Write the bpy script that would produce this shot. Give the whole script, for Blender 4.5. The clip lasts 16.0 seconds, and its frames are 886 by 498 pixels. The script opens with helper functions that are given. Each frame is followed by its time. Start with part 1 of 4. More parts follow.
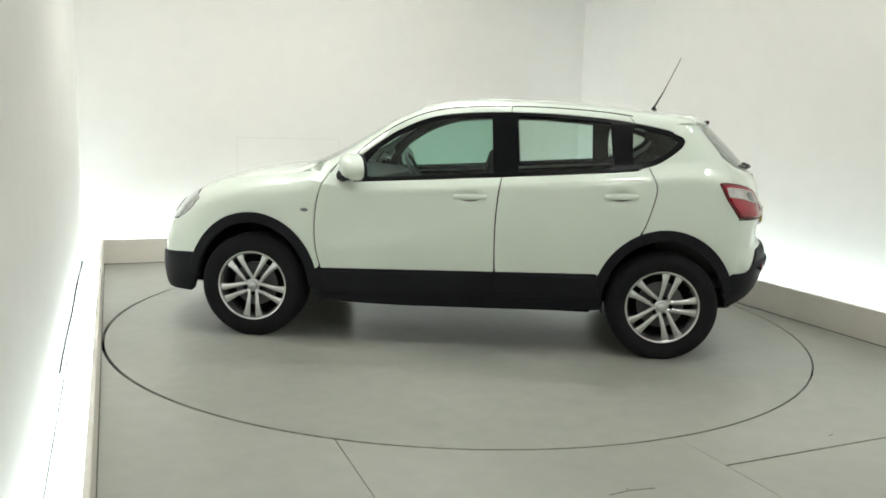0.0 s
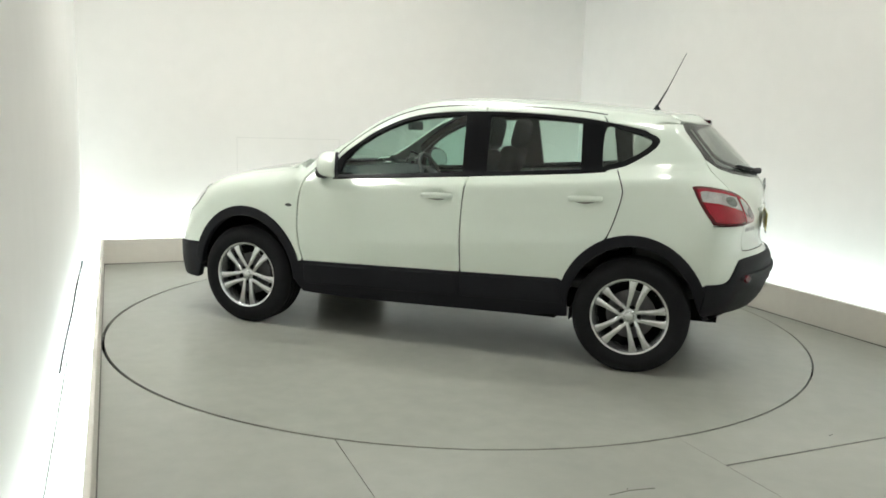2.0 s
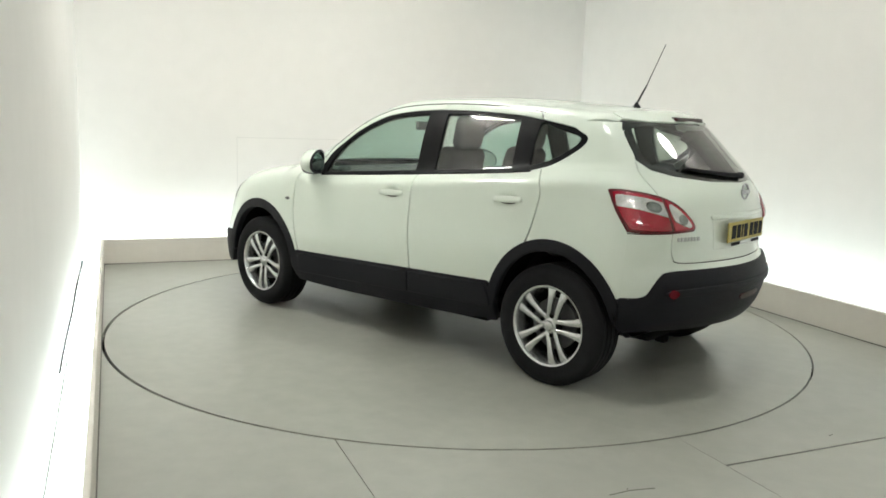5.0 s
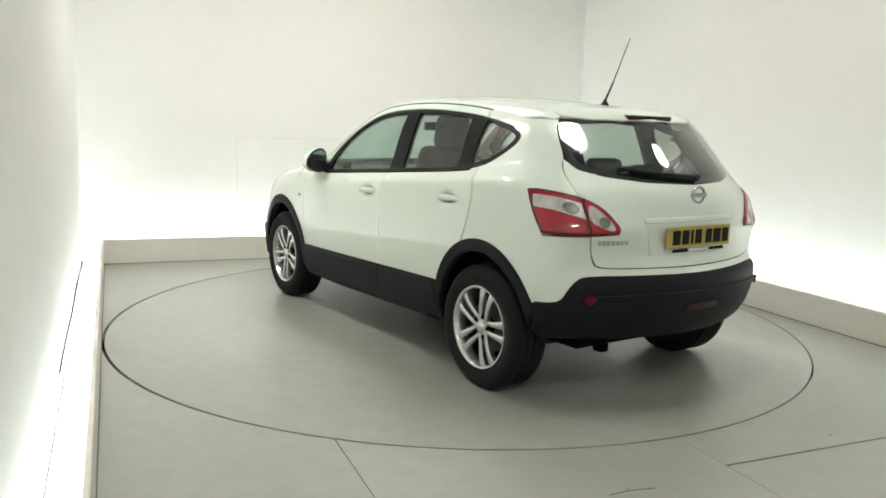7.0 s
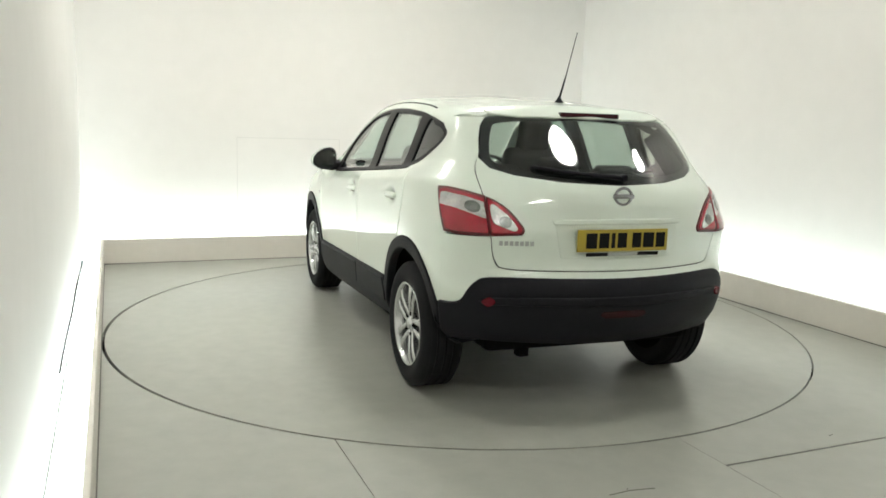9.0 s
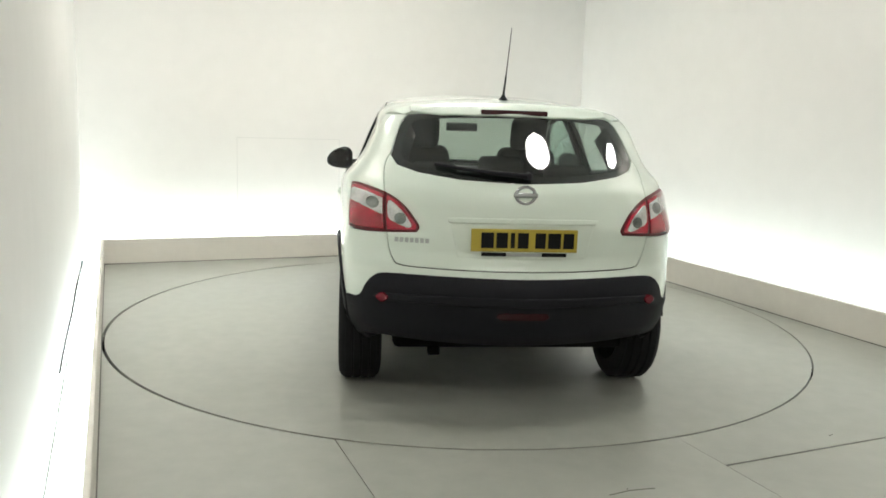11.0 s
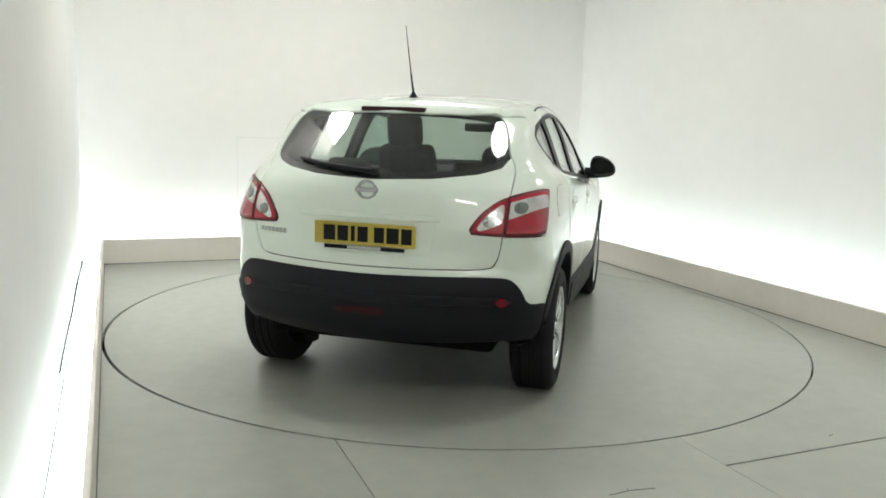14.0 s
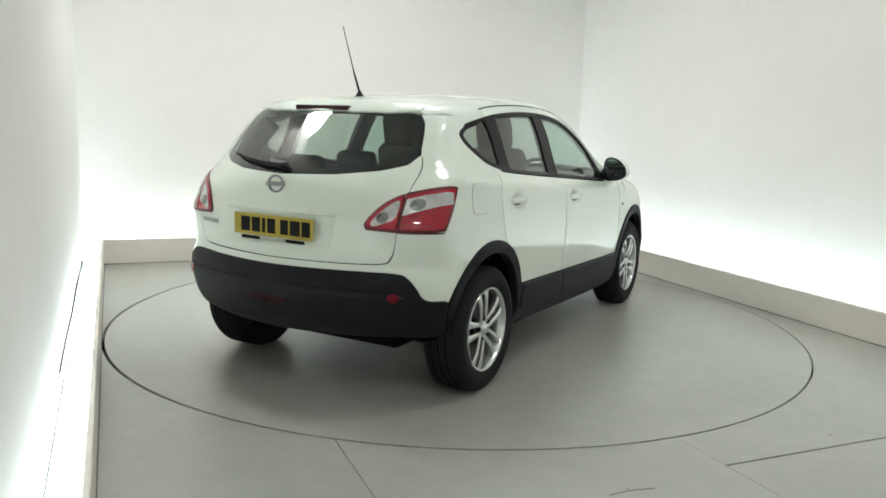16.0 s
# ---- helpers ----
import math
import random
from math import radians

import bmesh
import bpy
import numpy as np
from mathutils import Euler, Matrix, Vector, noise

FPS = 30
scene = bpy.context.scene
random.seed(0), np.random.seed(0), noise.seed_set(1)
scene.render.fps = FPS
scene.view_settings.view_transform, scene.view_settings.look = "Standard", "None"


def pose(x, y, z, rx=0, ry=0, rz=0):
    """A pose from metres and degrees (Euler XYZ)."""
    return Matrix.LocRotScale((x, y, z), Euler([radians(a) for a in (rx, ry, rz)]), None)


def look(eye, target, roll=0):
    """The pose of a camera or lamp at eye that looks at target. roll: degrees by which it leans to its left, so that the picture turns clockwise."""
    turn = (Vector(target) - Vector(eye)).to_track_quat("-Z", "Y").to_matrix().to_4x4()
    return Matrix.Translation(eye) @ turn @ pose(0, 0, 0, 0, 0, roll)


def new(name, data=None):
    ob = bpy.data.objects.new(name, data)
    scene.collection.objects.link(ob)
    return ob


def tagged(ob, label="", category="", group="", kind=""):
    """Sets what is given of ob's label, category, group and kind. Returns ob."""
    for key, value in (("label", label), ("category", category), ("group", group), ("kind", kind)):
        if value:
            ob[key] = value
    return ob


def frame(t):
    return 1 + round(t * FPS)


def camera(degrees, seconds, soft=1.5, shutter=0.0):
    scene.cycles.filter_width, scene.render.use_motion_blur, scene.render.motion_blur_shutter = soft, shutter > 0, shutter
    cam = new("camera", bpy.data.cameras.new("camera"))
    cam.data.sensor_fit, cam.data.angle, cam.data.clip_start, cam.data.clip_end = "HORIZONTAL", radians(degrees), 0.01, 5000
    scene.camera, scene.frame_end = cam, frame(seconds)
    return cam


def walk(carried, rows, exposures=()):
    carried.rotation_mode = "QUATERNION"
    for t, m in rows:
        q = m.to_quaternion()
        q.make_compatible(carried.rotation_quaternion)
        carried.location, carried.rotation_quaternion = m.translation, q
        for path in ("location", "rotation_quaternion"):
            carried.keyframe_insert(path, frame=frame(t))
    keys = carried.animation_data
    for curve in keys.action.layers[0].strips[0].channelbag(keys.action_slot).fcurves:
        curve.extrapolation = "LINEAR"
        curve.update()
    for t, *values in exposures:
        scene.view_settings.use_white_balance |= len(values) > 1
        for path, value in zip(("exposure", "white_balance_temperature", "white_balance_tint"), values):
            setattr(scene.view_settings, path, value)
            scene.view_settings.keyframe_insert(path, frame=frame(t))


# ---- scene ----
from mathutils.geometry import tessellate_polygon

cam = camera(58.87, 16.0, soft=1.7)
EYE = look((-0.116, -5.729, 1.423), (-0.116, -5.729 + 10 * math.cos(radians(9.06)), 1.423 - 10 * math.sin(radians(9.06))), roll=1.87)
walk(cam, [(0, EYE), (16, EYE)], exposures=[(0, -0.05, 6380, 7), (6, 0.0, 6480, 8), (9, 0.04, 6520, 8), (12, 0.04, 6450, 8.5), (16, -0.06, 6220, 7.5)])

ROOM = 23.0          # the room is turned by this against the camera's line
HALF_L, HALF_R, BACK, FRONT = -2.44, 2.525, 2.77, -6.6
WALL_L, WALL_R, WALL_B, WALL_F = -2.62, 2.90, 3.03, -7.2
LEDGE_H, LEDGE_W, CEIL = 0.237, 0.025, 3.8
DISC_R = 2.422
ROOM_M = pose(0, 0, 0, 0, 0, ROOM)

world = bpy.data.worlds.new("world")
scene.world = world
world.use_nodes = True
world.node_tree.nodes["Background"].inputs[0].default_value = (0.9, 0.95, 1.0, 1)
world.node_tree.nodes["Background"].inputs[1].default_value = 0.05

COVE_W, PANEL_W = 11.0, 29.0


# ---- materials ----
def mat(name, color, rough=0.5, metal=0.0, coat=0.0, vary=0.06, scale=6.0, bump=0.0, bump_scale=60.0, spec=0.5,
        rough_vary=0.0, coat_rough=0.04, emit=None, power=0.0, stain=0.0):
    m = bpy.data.materials.new(name)
    m.use_nodes = True
    nt = m.node_tree
    b = nt.nodes["Principled BSDF"]
    b.inputs["Roughness"].default_value = rough
    b.inputs["Metallic"].default_value = metal
    b.inputs["Coat Weight"].default_value = coat
    b.inputs["Coat Roughness"].default_value = coat_rough
    b.inputs["Specular IOR Level"].default_value = spec
    tc = nt.nodes.new("ShaderNodeTexCoord")
    def tex(sc, detail=4.0):
        n = nt.nodes.new("ShaderNodeTexNoise")
        n.inputs["Scale"].default_value = sc
        n.inputs["Detail"].default_value = detail
        nt.links.new(tc.outputs["Object"], n.inputs["Vector"])
        return n
    big, fine = tex(scale), tex(scale * 9.0)
    mix = nt.nodes.new("ShaderNodeMix")
    mix.data_type = "FLOAT"
    mix.inputs[0].default_value = 0.4
    nt.links.new(big.outputs["Fac"], mix.inputs[2])
    nt.links.new(fine.outputs["Fac"], mix.inputs[3])
    ramp = nt.nodes.new("ShaderNodeValToRGB")
    ramp.color_ramp.elements[0].position, ramp.color_ramp.elements[1].position = 0.3, 0.7
    lo = [max(0.0, c * (1 - vary)) for c in color]
    hi = [min(1.0, c * (1 + vary)) for c in color]
    ramp.color_ramp.elements[0].color, ramp.color_ramp.elements[1].color = (*lo, 1), (*hi, 1)
    nt.links.new(mix.outputs[0], ramp.inputs[0])
    out = ramp.outputs["Color"]
    if stain:
        st = tex(scale * 0.55, 6.0)
        r2 = nt.nodes.new("ShaderNodeValToRGB")
        r2.color_ramp.elements[0].position, r2.color_ramp.elements[1].position = 0.52, 0.75
        r2.color_ramp.elements[0].color, r2.color_ramp.elements[1].color = (1, 1, 1, 1), (1 - stain, 1 - stain, 1 - stain * 1.1, 1)
        nt.links.new(st.outputs["Fac"], r2.inputs[0])
        mul = nt.nodes.new("ShaderNodeMix")
        mul.data_type, mul.blend_type = "RGBA", "MULTIPLY"
        mul.inputs[0].default_value = 1.0
        nt.links.new(out, mul.inputs[6])
        nt.links.new(r2.outputs["Color"], mul.inputs[7])
        out = mul.outputs[2]
    nt.links.new(out, b.inputs["Base Color"])
    if rough_vary:
        mr = nt.nodes.new("ShaderNodeMapRange")
        mr.inputs["To Min"].default_value, mr.inputs["To Max"].default_value = rough - rough_vary, rough + rough_vary
        nt.links.new(big.outputs["Fac"], mr.inputs["Value"])
        nt.links.new(mr.outputs[0], b.inputs["Roughness"])
    if bump:
        bt = tex(bump_scale, 5.0)
        bn = nt.nodes.new("ShaderNodeBump")
        bn.inputs["Strength"].default_value = bump
        bn.inputs["Distance"].default_value = 0.004
        nt.links.new(bt.outputs["Fac"], bn.inputs["Height"])
        nt.links.new(bn.outputs["Normal"], b.inputs["Normal"])
    if emit:
        b.inputs["Emission Color"].default_value = (*emit, 1)
        b.inputs["Emission Strength"].default_value = power
    return m


def glass_mat(name, tint, gloss=1.0, base=0.06):
    m = bpy.data.materials.new(name)
    m.use_nodes = True
    nt = m.node_tree
    nt.nodes.remove(nt.nodes["Principled BSDF"])
    tr = nt.nodes.new("ShaderNodeBsdfTransparent")
    tr.inputs[0].default_value = (*tint, 1)
    gl = nt.nodes.new("ShaderNodeBsdfGlossy")
    gl.inputs["Roughness"].default_value = 0.02
    gl.inputs[0].default_value = (gloss, gloss, gloss, 1)
    lw = nt.nodes.new("ShaderNodeLayerWeight")
    lw.inputs[0].default_value = 0.5
    pw = nt.nodes.new("ShaderNodeMath")
    pw.operation = "POWER"
    pw.inputs[1].default_value = 4.0
    nt.links.new(lw.outputs["Facing"], pw.inputs[0])
    fr = nt.nodes.new("ShaderNodeMath")
    fr.operation = "MULTIPLY_ADD"
    fr.inputs[1].default_value, fr.inputs[2].default_value = 0.91 - base, base
    nt.links.new(pw.outputs[0], fr.inputs[0])
    mx = nt.nodes.new("ShaderNodeMixShader")
    nt.links.new(fr.outputs[0], mx.inputs[0])
    nt.links.new(tr.outputs[0], mx.inputs[1])
    nt.links.new(gl.outputs[0], mx.inputs[2])
    nt.links.new(mx.outputs[0], nt.nodes["Material Output"].inputs[0])
    return m


M_WALL = mat("white_wall_paint", (0.79, 0.76, 0.73), 0.75, vary=0.03, scale=0.7, bump=0.05, bump_scale=40)
M_JOINT = mat("pale_grey_joint", (0.66, 0.635, 0.61), 0.8, vary=0.06, scale=8.0)
M_LEDGE = mat("cream_ledge_paint", (0.70, 0.66, 0.60), 0.6, vary=0.04, scale=2.0, bump=0.06, stain=0.08)
M_FLOOR = mat("grey_floor_paint", (0.358, 0.362, 0.322), 0.36, vary=0.12, scale=0.9, bump=0.05, bump_scale=120, rough_vary=0.10, stain=0.15)
M_DISC = mat("grey_turntable_paint", (0.348, 0.353, 0.312), 0.33, vary=0.13, scale=1.0, bump=0.05, bump_scale=120, rough_vary=0.10, stain=0.16)
# near-black, also for the sheets that stand for shade in shut lines
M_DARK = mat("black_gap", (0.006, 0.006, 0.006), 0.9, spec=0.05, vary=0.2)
# grey of floor scuffs and joints, and of the shade painted behind door handles
M_SCUFF_SHADE = mat("grey_scuff_and_shade", (0.13, 0.125, 0.11), 0.7, vary=0.3, scale=30)
M_CEIL = mat("white_ceiling", (0.78, 0.78, 0.76), 0.9, vary=0.05)
M_COVE = mat("cove_light_diffuser", (0.9, 0.9, 0.9), 0.6, emit=(0.82, 0.98, 1.0), power=COVE_W)
M_PANEL = mat("ceiling_light_diffuser", (0.9, 0.9, 0.9), 0.6, emit=(1.0, 0.985, 0.93), power=PANEL_W)
M_FRAME = mat("white_light_frame", (0.7, 0.7, 0.7), 0.5)
M_PAINT = mat("white_car_paint", (0.72, 0.785, 0.70), 0.35, coat=1.0, coat_rough=0.03, vary=0.012, scale=3.0)
M_PLASTIC = mat("black_textured_plastic", (0.010, 0.010, 0.013), 0.55, spec=0.16, vary=0.15, scale=5.0, bump=0.15, bump_scale=500)
M_GLOSSBLK = mat("gloss_black_trim", (0.005, 0.005, 0.006), 0.35, spec=0.1, coat=0.0, vary=0.1)
M_RUBBER = mat("tyre_rubber", (0.010, 0.010, 0.011), 0.8, spec=0.2, vary=0.2, scale=12, bump=0.2, bump_scale=200)
M_ALLOY = mat("silver_alloy", (0.57, 0.58, 0.58), 0.26, metal=0.9, coat=0.3, vary=0.04)
M_DISCBRK = mat("brake_steel", (0.10, 0.10, 0.10), 0.5, metal=0.6, vary=0.15, scale=20)
M_CHROME = mat("chrome", (0.36, 0.37, 0.38), 0.18, metal=1.0, vary=0.02)
M_RED = mat("red_lens", (0.33, 0.006, 0.021), 0.12, coat=1.0, vary=0.28, scale=12, bump=0.05, bump_scale=300)
M_REDDK = mat("dark_red_lens", (0.10, 0.006, 0.010), 0.3, spec=0.3, vary=0.1, scale=30)
M_REFLECT = mat("red_reflector", (0.12, 0.005, 0.013), 0.25, spec=0.3, vary=0.1, scale=40)
M_BRAKE = mat("smoked_red_lens", (0.030, 0.004, 0.006), 0.25, spec=0.3, vary=0.1, scale=30)
M_WALL_LINE = mat("dark_wall_line", (0.02, 0.02, 0.019), 0.7, spec=0.1, vary=0.15, scale=20)
M_LENS = mat("grey_lamp_lens", (0.55, 0.57, 0.56), 0.15, metal=0.5, coat=1.0, vary=0.25, scale=25, bump=0.15, bump_scale=120)
M_LETTER = mat("pale_chrome_lettering", (0.42, 0.44, 0.42), 0.3, metal=0.6, vary=0.05)
M_CLEAR = mat("clear_lamp_lens", (0.60, 0.57, 0.57), 0.14, metal=0.45, coat=1.0, vary=0.38, scale=14, bump=0.3, bump_scale=70)
M_BOWL = mat("smoked_reflector", (0.20, 0.21, 0.20), 0.2, metal=0.6, coat=1.0, vary=0.75, scale=26, bump=0.3, bump_scale=90)
M_YELLOW = mat("yellow_plate", (0.41, 0.315, 0.035), 0.4, vary=0.03)
M_BLACKINK = mat("black_plate_paint", (0.010, 0.010, 0.010), 0.6, spec=0.1)
M_SEAT = mat("dark_grey_seat_cloth", (0.010, 0.011, 0.012), 0.9, vary=0.2, scale=20, bump=0.3, bump_scale=300)
M_DASH = mat("charcoal_dashboard_plastic", (0.030, 0.030, 0.032), 0.6, vary=0.15, bump=0.1, bump_scale=300)
M_LINER = mat("pale_headlining", (0.40, 0.39, 0.37), 0.9, vary=0.05)
M_GLASS = glass_mat("green_tinted_glass", (0.56, 0.74, 0.67))
M_SIDEGLASS = glass_mat("pale_side_glass", (0.70, 0.80, 0.75))
M_REARGLASS = glass_mat("smoked_rear_glass", (0.55, 0.60, 0.56), base=0.06)
M_MIRROR = mat("mirror_glass", (0.62, 0.64, 0.64), 0.03, metal=1.0, vary=0.01)


# ---- mesh helpers ----
def mesh_of(bm, name):
    me = bpy.data.meshes.new(name)
    bm.to_mesh(me)
    bm.free()
    return me


def part(name, bm, material, parent=None, label="", smooth=False):
    me = mesh_of(bm, name) if isinstance(bm, bmesh.types.BMesh) else bm
    if not me.materials:
        me.materials.append(material)
    if smooth:
        for p in me.polygons:
            p.use_smooth = True
        me.set_sharp_from_angle(angle=radians(40))
    ob = new(name, me)
    ob.parent = parent
    if label:
        tagged(ob, label)
    return ob


def box(x0, x1, y0, y1, z0, z1, bevel=0.0, seg=2, bm=None):
    own = bmesh.new()
    bmesh.ops.create_cube(own, size=1.0)
    for v in own.verts:
        v.co = ((x0 + x1) / 2 + v.co.x * (x1 - x0), (y0 + y1) / 2 + v.co.y * (y1 - y0), (z0 + z1) / 2 + v.co.z * (z1 - z0))
    if bevel:
        bmesh.ops.bevel(own, geom=own.edges[:], offset=bevel, segments=seg, affect="EDGES", profile=0.5)
    if bm is None:
        return own
    return join(bm, own)


def join(bm, other, m=None):
    me = bpy.data.meshes.new("tmp")
    other.to_mesh(me)
    other.free()
    if m is not None:
        me.transform(m)
    bm.from_mesh(me)
    bpy.data.meshes.remove(me)
    return bm


def prism(points, z0, z1):
    """A flat slab with the outline given, from z0 to z1."""
    bm = bmesh.new()
    top = [bm.verts.new((x, y, z1)) for x, y in points]
    low = [bm.verts.new((x, y, z0)) for x, y in points]
    for a, b, c in tessellate_polygon([[Vector((x, y, 0)) for x, y in points]]):
        bm.faces.new((top[a], top[b], top[c]))
    n = len(points)
    for i in range(n):
        j = (i + 1) % n
        bm.faces.new((top[i], low[i], low[j], top[j]))
    bmesh.ops.recalc_face_normals(bm, faces=bm.faces[:])
    return bm


def lathe(profile, n=64, axis="Y"):
    """Turn (r, h) pairs about the axis."""
    bm = bmesh.new()
    rings = []
    for r, h in profile:
        ring = []
        for i in range(n):
            a = 2 * math.pi * i / n
            c, s = r * math.cos(a), r * math.sin(a)
            ring.append(bm.verts.new((c, h, s) if axis == "Y" else (c, s, h)))
        rings.append(ring)
    for k in range(len(rings) - 1):
        for i in range(n):
            j = (i + 1) % n
            bm.faces.new((rings[k][i], rings[k][j], rings[k + 1][j], rings[k + 1][i]))
    bmesh.ops.recalc_face_normals(bm, faces=bm.faces[:])
    return bm


def tube(points, r0, r1=None, n=10):
    """A round rod along a line of points."""
    r1 = r0 if r1 is None else r1
    bm = bmesh.new()
    pts = [Vector(p) for p in points]
    rings = []
    for k, p in enumerate(pts):
        d = (pts[min(k + 1, len(pts) - 1)] - pts[max(k - 1, 0)]).normalized()
        q = d.to_track_quat("Z", "Y")
        r = r0 + (r1 - r0) * k / max(1, len(pts) - 1)
        rings.append([bm.verts.new(p + q @ Vector((r * math.cos(2 * math.pi * i / n), r * math.sin(2 * math.pi * i / n), 0))) for i in range(n)])
    for k in range(len(rings) - 1):
        for i in range(n):
            j = (i + 1) % n
            bm.faces.new((rings[k][i], rings[k][j], rings[k + 1][j], rings[k + 1][i]))
    bm.faces.new(rings[0][::-1])
    bm.faces.new(rings[-1])
    bmesh.ops.recalc_face_normals(bm, faces=bm.faces[:])
    return bm


def structure(name, bm, material, label, category):
    ob = part(name, bm, material)
    ob.matrix_basis = ROOM_M
    return tagged(ob, label, category, kind="structure")


# ---- the room ----
def arc(r, a0, a1, n, cx=0.0, cy=0.0):
    return [(cx + r * math.cos(radians(a0 + (a1 - a0) * i / n)), cy + r * math.sin(radians(a0 + (a1 - a0) * i / n))) for i in range(n + 1)]


def build_floor():
    ja, jb, jc, g = -1.455, 0.070, -2.755, 0.0045
    r = DISC_R + 0.0145
    hx, hy = -0.004, 0.002
    q = 0.0017
    a_ja = math.degrees(math.acos((ja - q - hx) / r))
    a_jb = math.degrees(math.acos((jb + q - hx) / r))
    main = arc(r, 360 - a_ja, -a_jb, 220, hx, hy)
    main += [(jb + q, jc + g), (WALL_R, jc + g), (WALL_R, WALL_B), (WALL_L, WALL_B), (WALL_L, WALL_F), (ja - q, WALL_F)]
    floor = structure("floor", prism(main, -0.04, 0.0), M_FLOOR, "grey painted showroom floor with a round cut-out", "floor")
    a0 = 360 - math.degrees(math.acos((ja + q - hx) / r))
    a1 = 360 - math.degrees(math.acos((jb - q - hx) / r))
    mid = arc(r, a0, a1, 60, hx, hy) + [(jb - q, WALL_F), (ja + q, WALL_F)]
    part("floor_panel", prism(mid, -0.04, 0.001), M_FLOOR, floor)
    part("floor_panel", prism([(jb + g, WALL_F), (WALL_R, WALL_F), (WALL_R, jc - g), (jb + g, jc - g)], -0.04, -0.001), M_FLOOR, floor)
    for pts in (((-0.58, -2.826), (-0.48, -2.818), (-0.37, -2.834)), ((-0.485, -2.806), (-0.475, -2.802)), ((0.80, -2.652), (0.825, -2.648))):
        up = [(x, y + 0.0035) for x, y in pts]
        part("scuff_mark", prism(up + [(x, y - 0.0025) for x, y in pts[::-1]], 0.0012, 0.0022), M_SCUFF_SHADE, floor, "dark scuff on the floor")
    structure("floor_base", box(WALL_L, WALL_R, WALL_F, WALL_B, -0.2, -0.05), M_DARK, "dark pit under the floor and turntable", "floor base")


def build_walls():
    th = 0.15
    structure("wall_back", box(WALL_L - th, WALL_R + th, WALL_B, WALL_B + th, -0.2, CEIL), M_WALL, "white painted back wall washed by cove light", "wall")
    structure("wall_left", box(WALL_L - th, WALL_L, WALL_F, WALL_B, -0.2, CEIL), M_WALL, "white painted side wall beside the camera", "wall")
    structure("wall_right", box(WALL_R, WALL_R + th, WALL_F, WALL_B, -0.2, CEIL), M_WALL, "white painted side wall washed by cove light", "wall")
    structure("wall_front", box(WALL_L - th, WALL_R + th, WALL_F - th, WALL_F, -0.2, CEIL), M_WALL, "plain white wall behind the camera", "wall")
    structure("ceiling", box(WALL_L - th, WALL_R + th, WALL_F - th, WALL_B + th, CEIL, CEIL + 0.1), M_CEIL, "plain white studio ceiling", "ceiling")
    hatch = structure("wall_hatch", box(-1.155, -0.09, WALL_B - 0.0012, WALL_B - 0.0001, 0.5, 1.215, 0.0004), M_WALL, "flush white hatch in the back wall", "hatch")
    for x0, x1, z0, z1 in ((-1.161, -1.156, 0.5, 1.221), (-1.155, -0.09, 1.216, 1.221), (-0.089, -0.084, 0.5, 1.221)):
        part("joint", box(x0, x1, WALL_B - 0.0010, WALL_B - 0.0001, z0, z1), M_JOINT, hatch, "faint grey joint")
    # low ledges that hide the cove lights
    w, h = LEDGE_W, LEDGE_H
    structure("ledge_back", box(HALF_L - w, HALF_R + w, BACK, BACK + w, 0.0, h, 0.006), M_LEDGE, "low cream ledge along the back wall", "ledge")
    structure("ledge_left", box(HALF_L - w, HALF_L, FRONT, BACK - 0.002, 0.0, h, 0.006), M_LEDGE, "low cream ledge along the side wall", "ledge")
    structure("ledge_right", box(HALF_R, HALF_R + w, FRONT, BACK - 0.002, 0.0, h, 0.006), M_LEDGE, "low cream ledge along the side wall", "ledge")


def build_foot():
    foot = structure("ledge_foot", box(HALF_L + 0.001, HALF_R - 0.001, BACK - 0.006, BACK - 0.0005, 0.001, 0.006), M_SCUFF_SHADE, "dark joint at the foot of the ledges", "trim")
    part("joint", box(HALF_R - 0.006, HALF_R - 0.0005, FRONT, BACK - 0.007, 0.001, 0.006), M_SCUFF_SHADE, foot)
    part("joint", box(HALF_L + 0.0005, HALF_L + 0.006, FRONT, BACK - 0.007, 0.001, 0.006), M_SCUFF_SHADE, foot)


def cove_light(x0, x1, y0, y1, label):
    root = new("cove_light")
    root.matrix_basis = ROOM_M @ pose((x0 + x1) / 2, (y0 + y1) / 2, 0.0)
    dx, dy = (x1 - x0) / 2, (y1 - y0) / 2
    tagged(root, label, "cove light", "cove lights behind the ledges")
    part("housing", box(-dx, dx, -dy, dy, 0.001, 0.030), M_FRAME, root)
    part("diffuser", box(-dx + 0.004, dx - 0.004, -dy + 0.004, dy - 0.004, 0.031, 0.050), M_COVE, root)


def ceiling_or_fill_light(x, y, w):
    root = new("ceiling_or_fill_light")
    root.matrix_basis = ROOM_M @ pose(x, y, CEIL)
    tagged(root, "round white lamp under the ceiling, two of the five added as fill", "ceiling light", "round ceiling lamps")
    r = w / 2
    part("frame", lathe([(r + 0.004, -0.004), (r + 0.05, -0.004), (r + 0.05, -0.10), (r + 0.03, -0.11), (r + 0.004, -0.10), (r + 0.004, -0.004)], 40, "Z"), M_FRAME, root, smooth=True)
    part("diffuser", lathe([(0.0001, -0.085), (r * 0.6, -0.083), (r * 0.95, -0.072), (r, -0.06), (r, -0.004), (0.0001, -0.004)], 40, "Z"), M_PANEL, root, smooth=True)


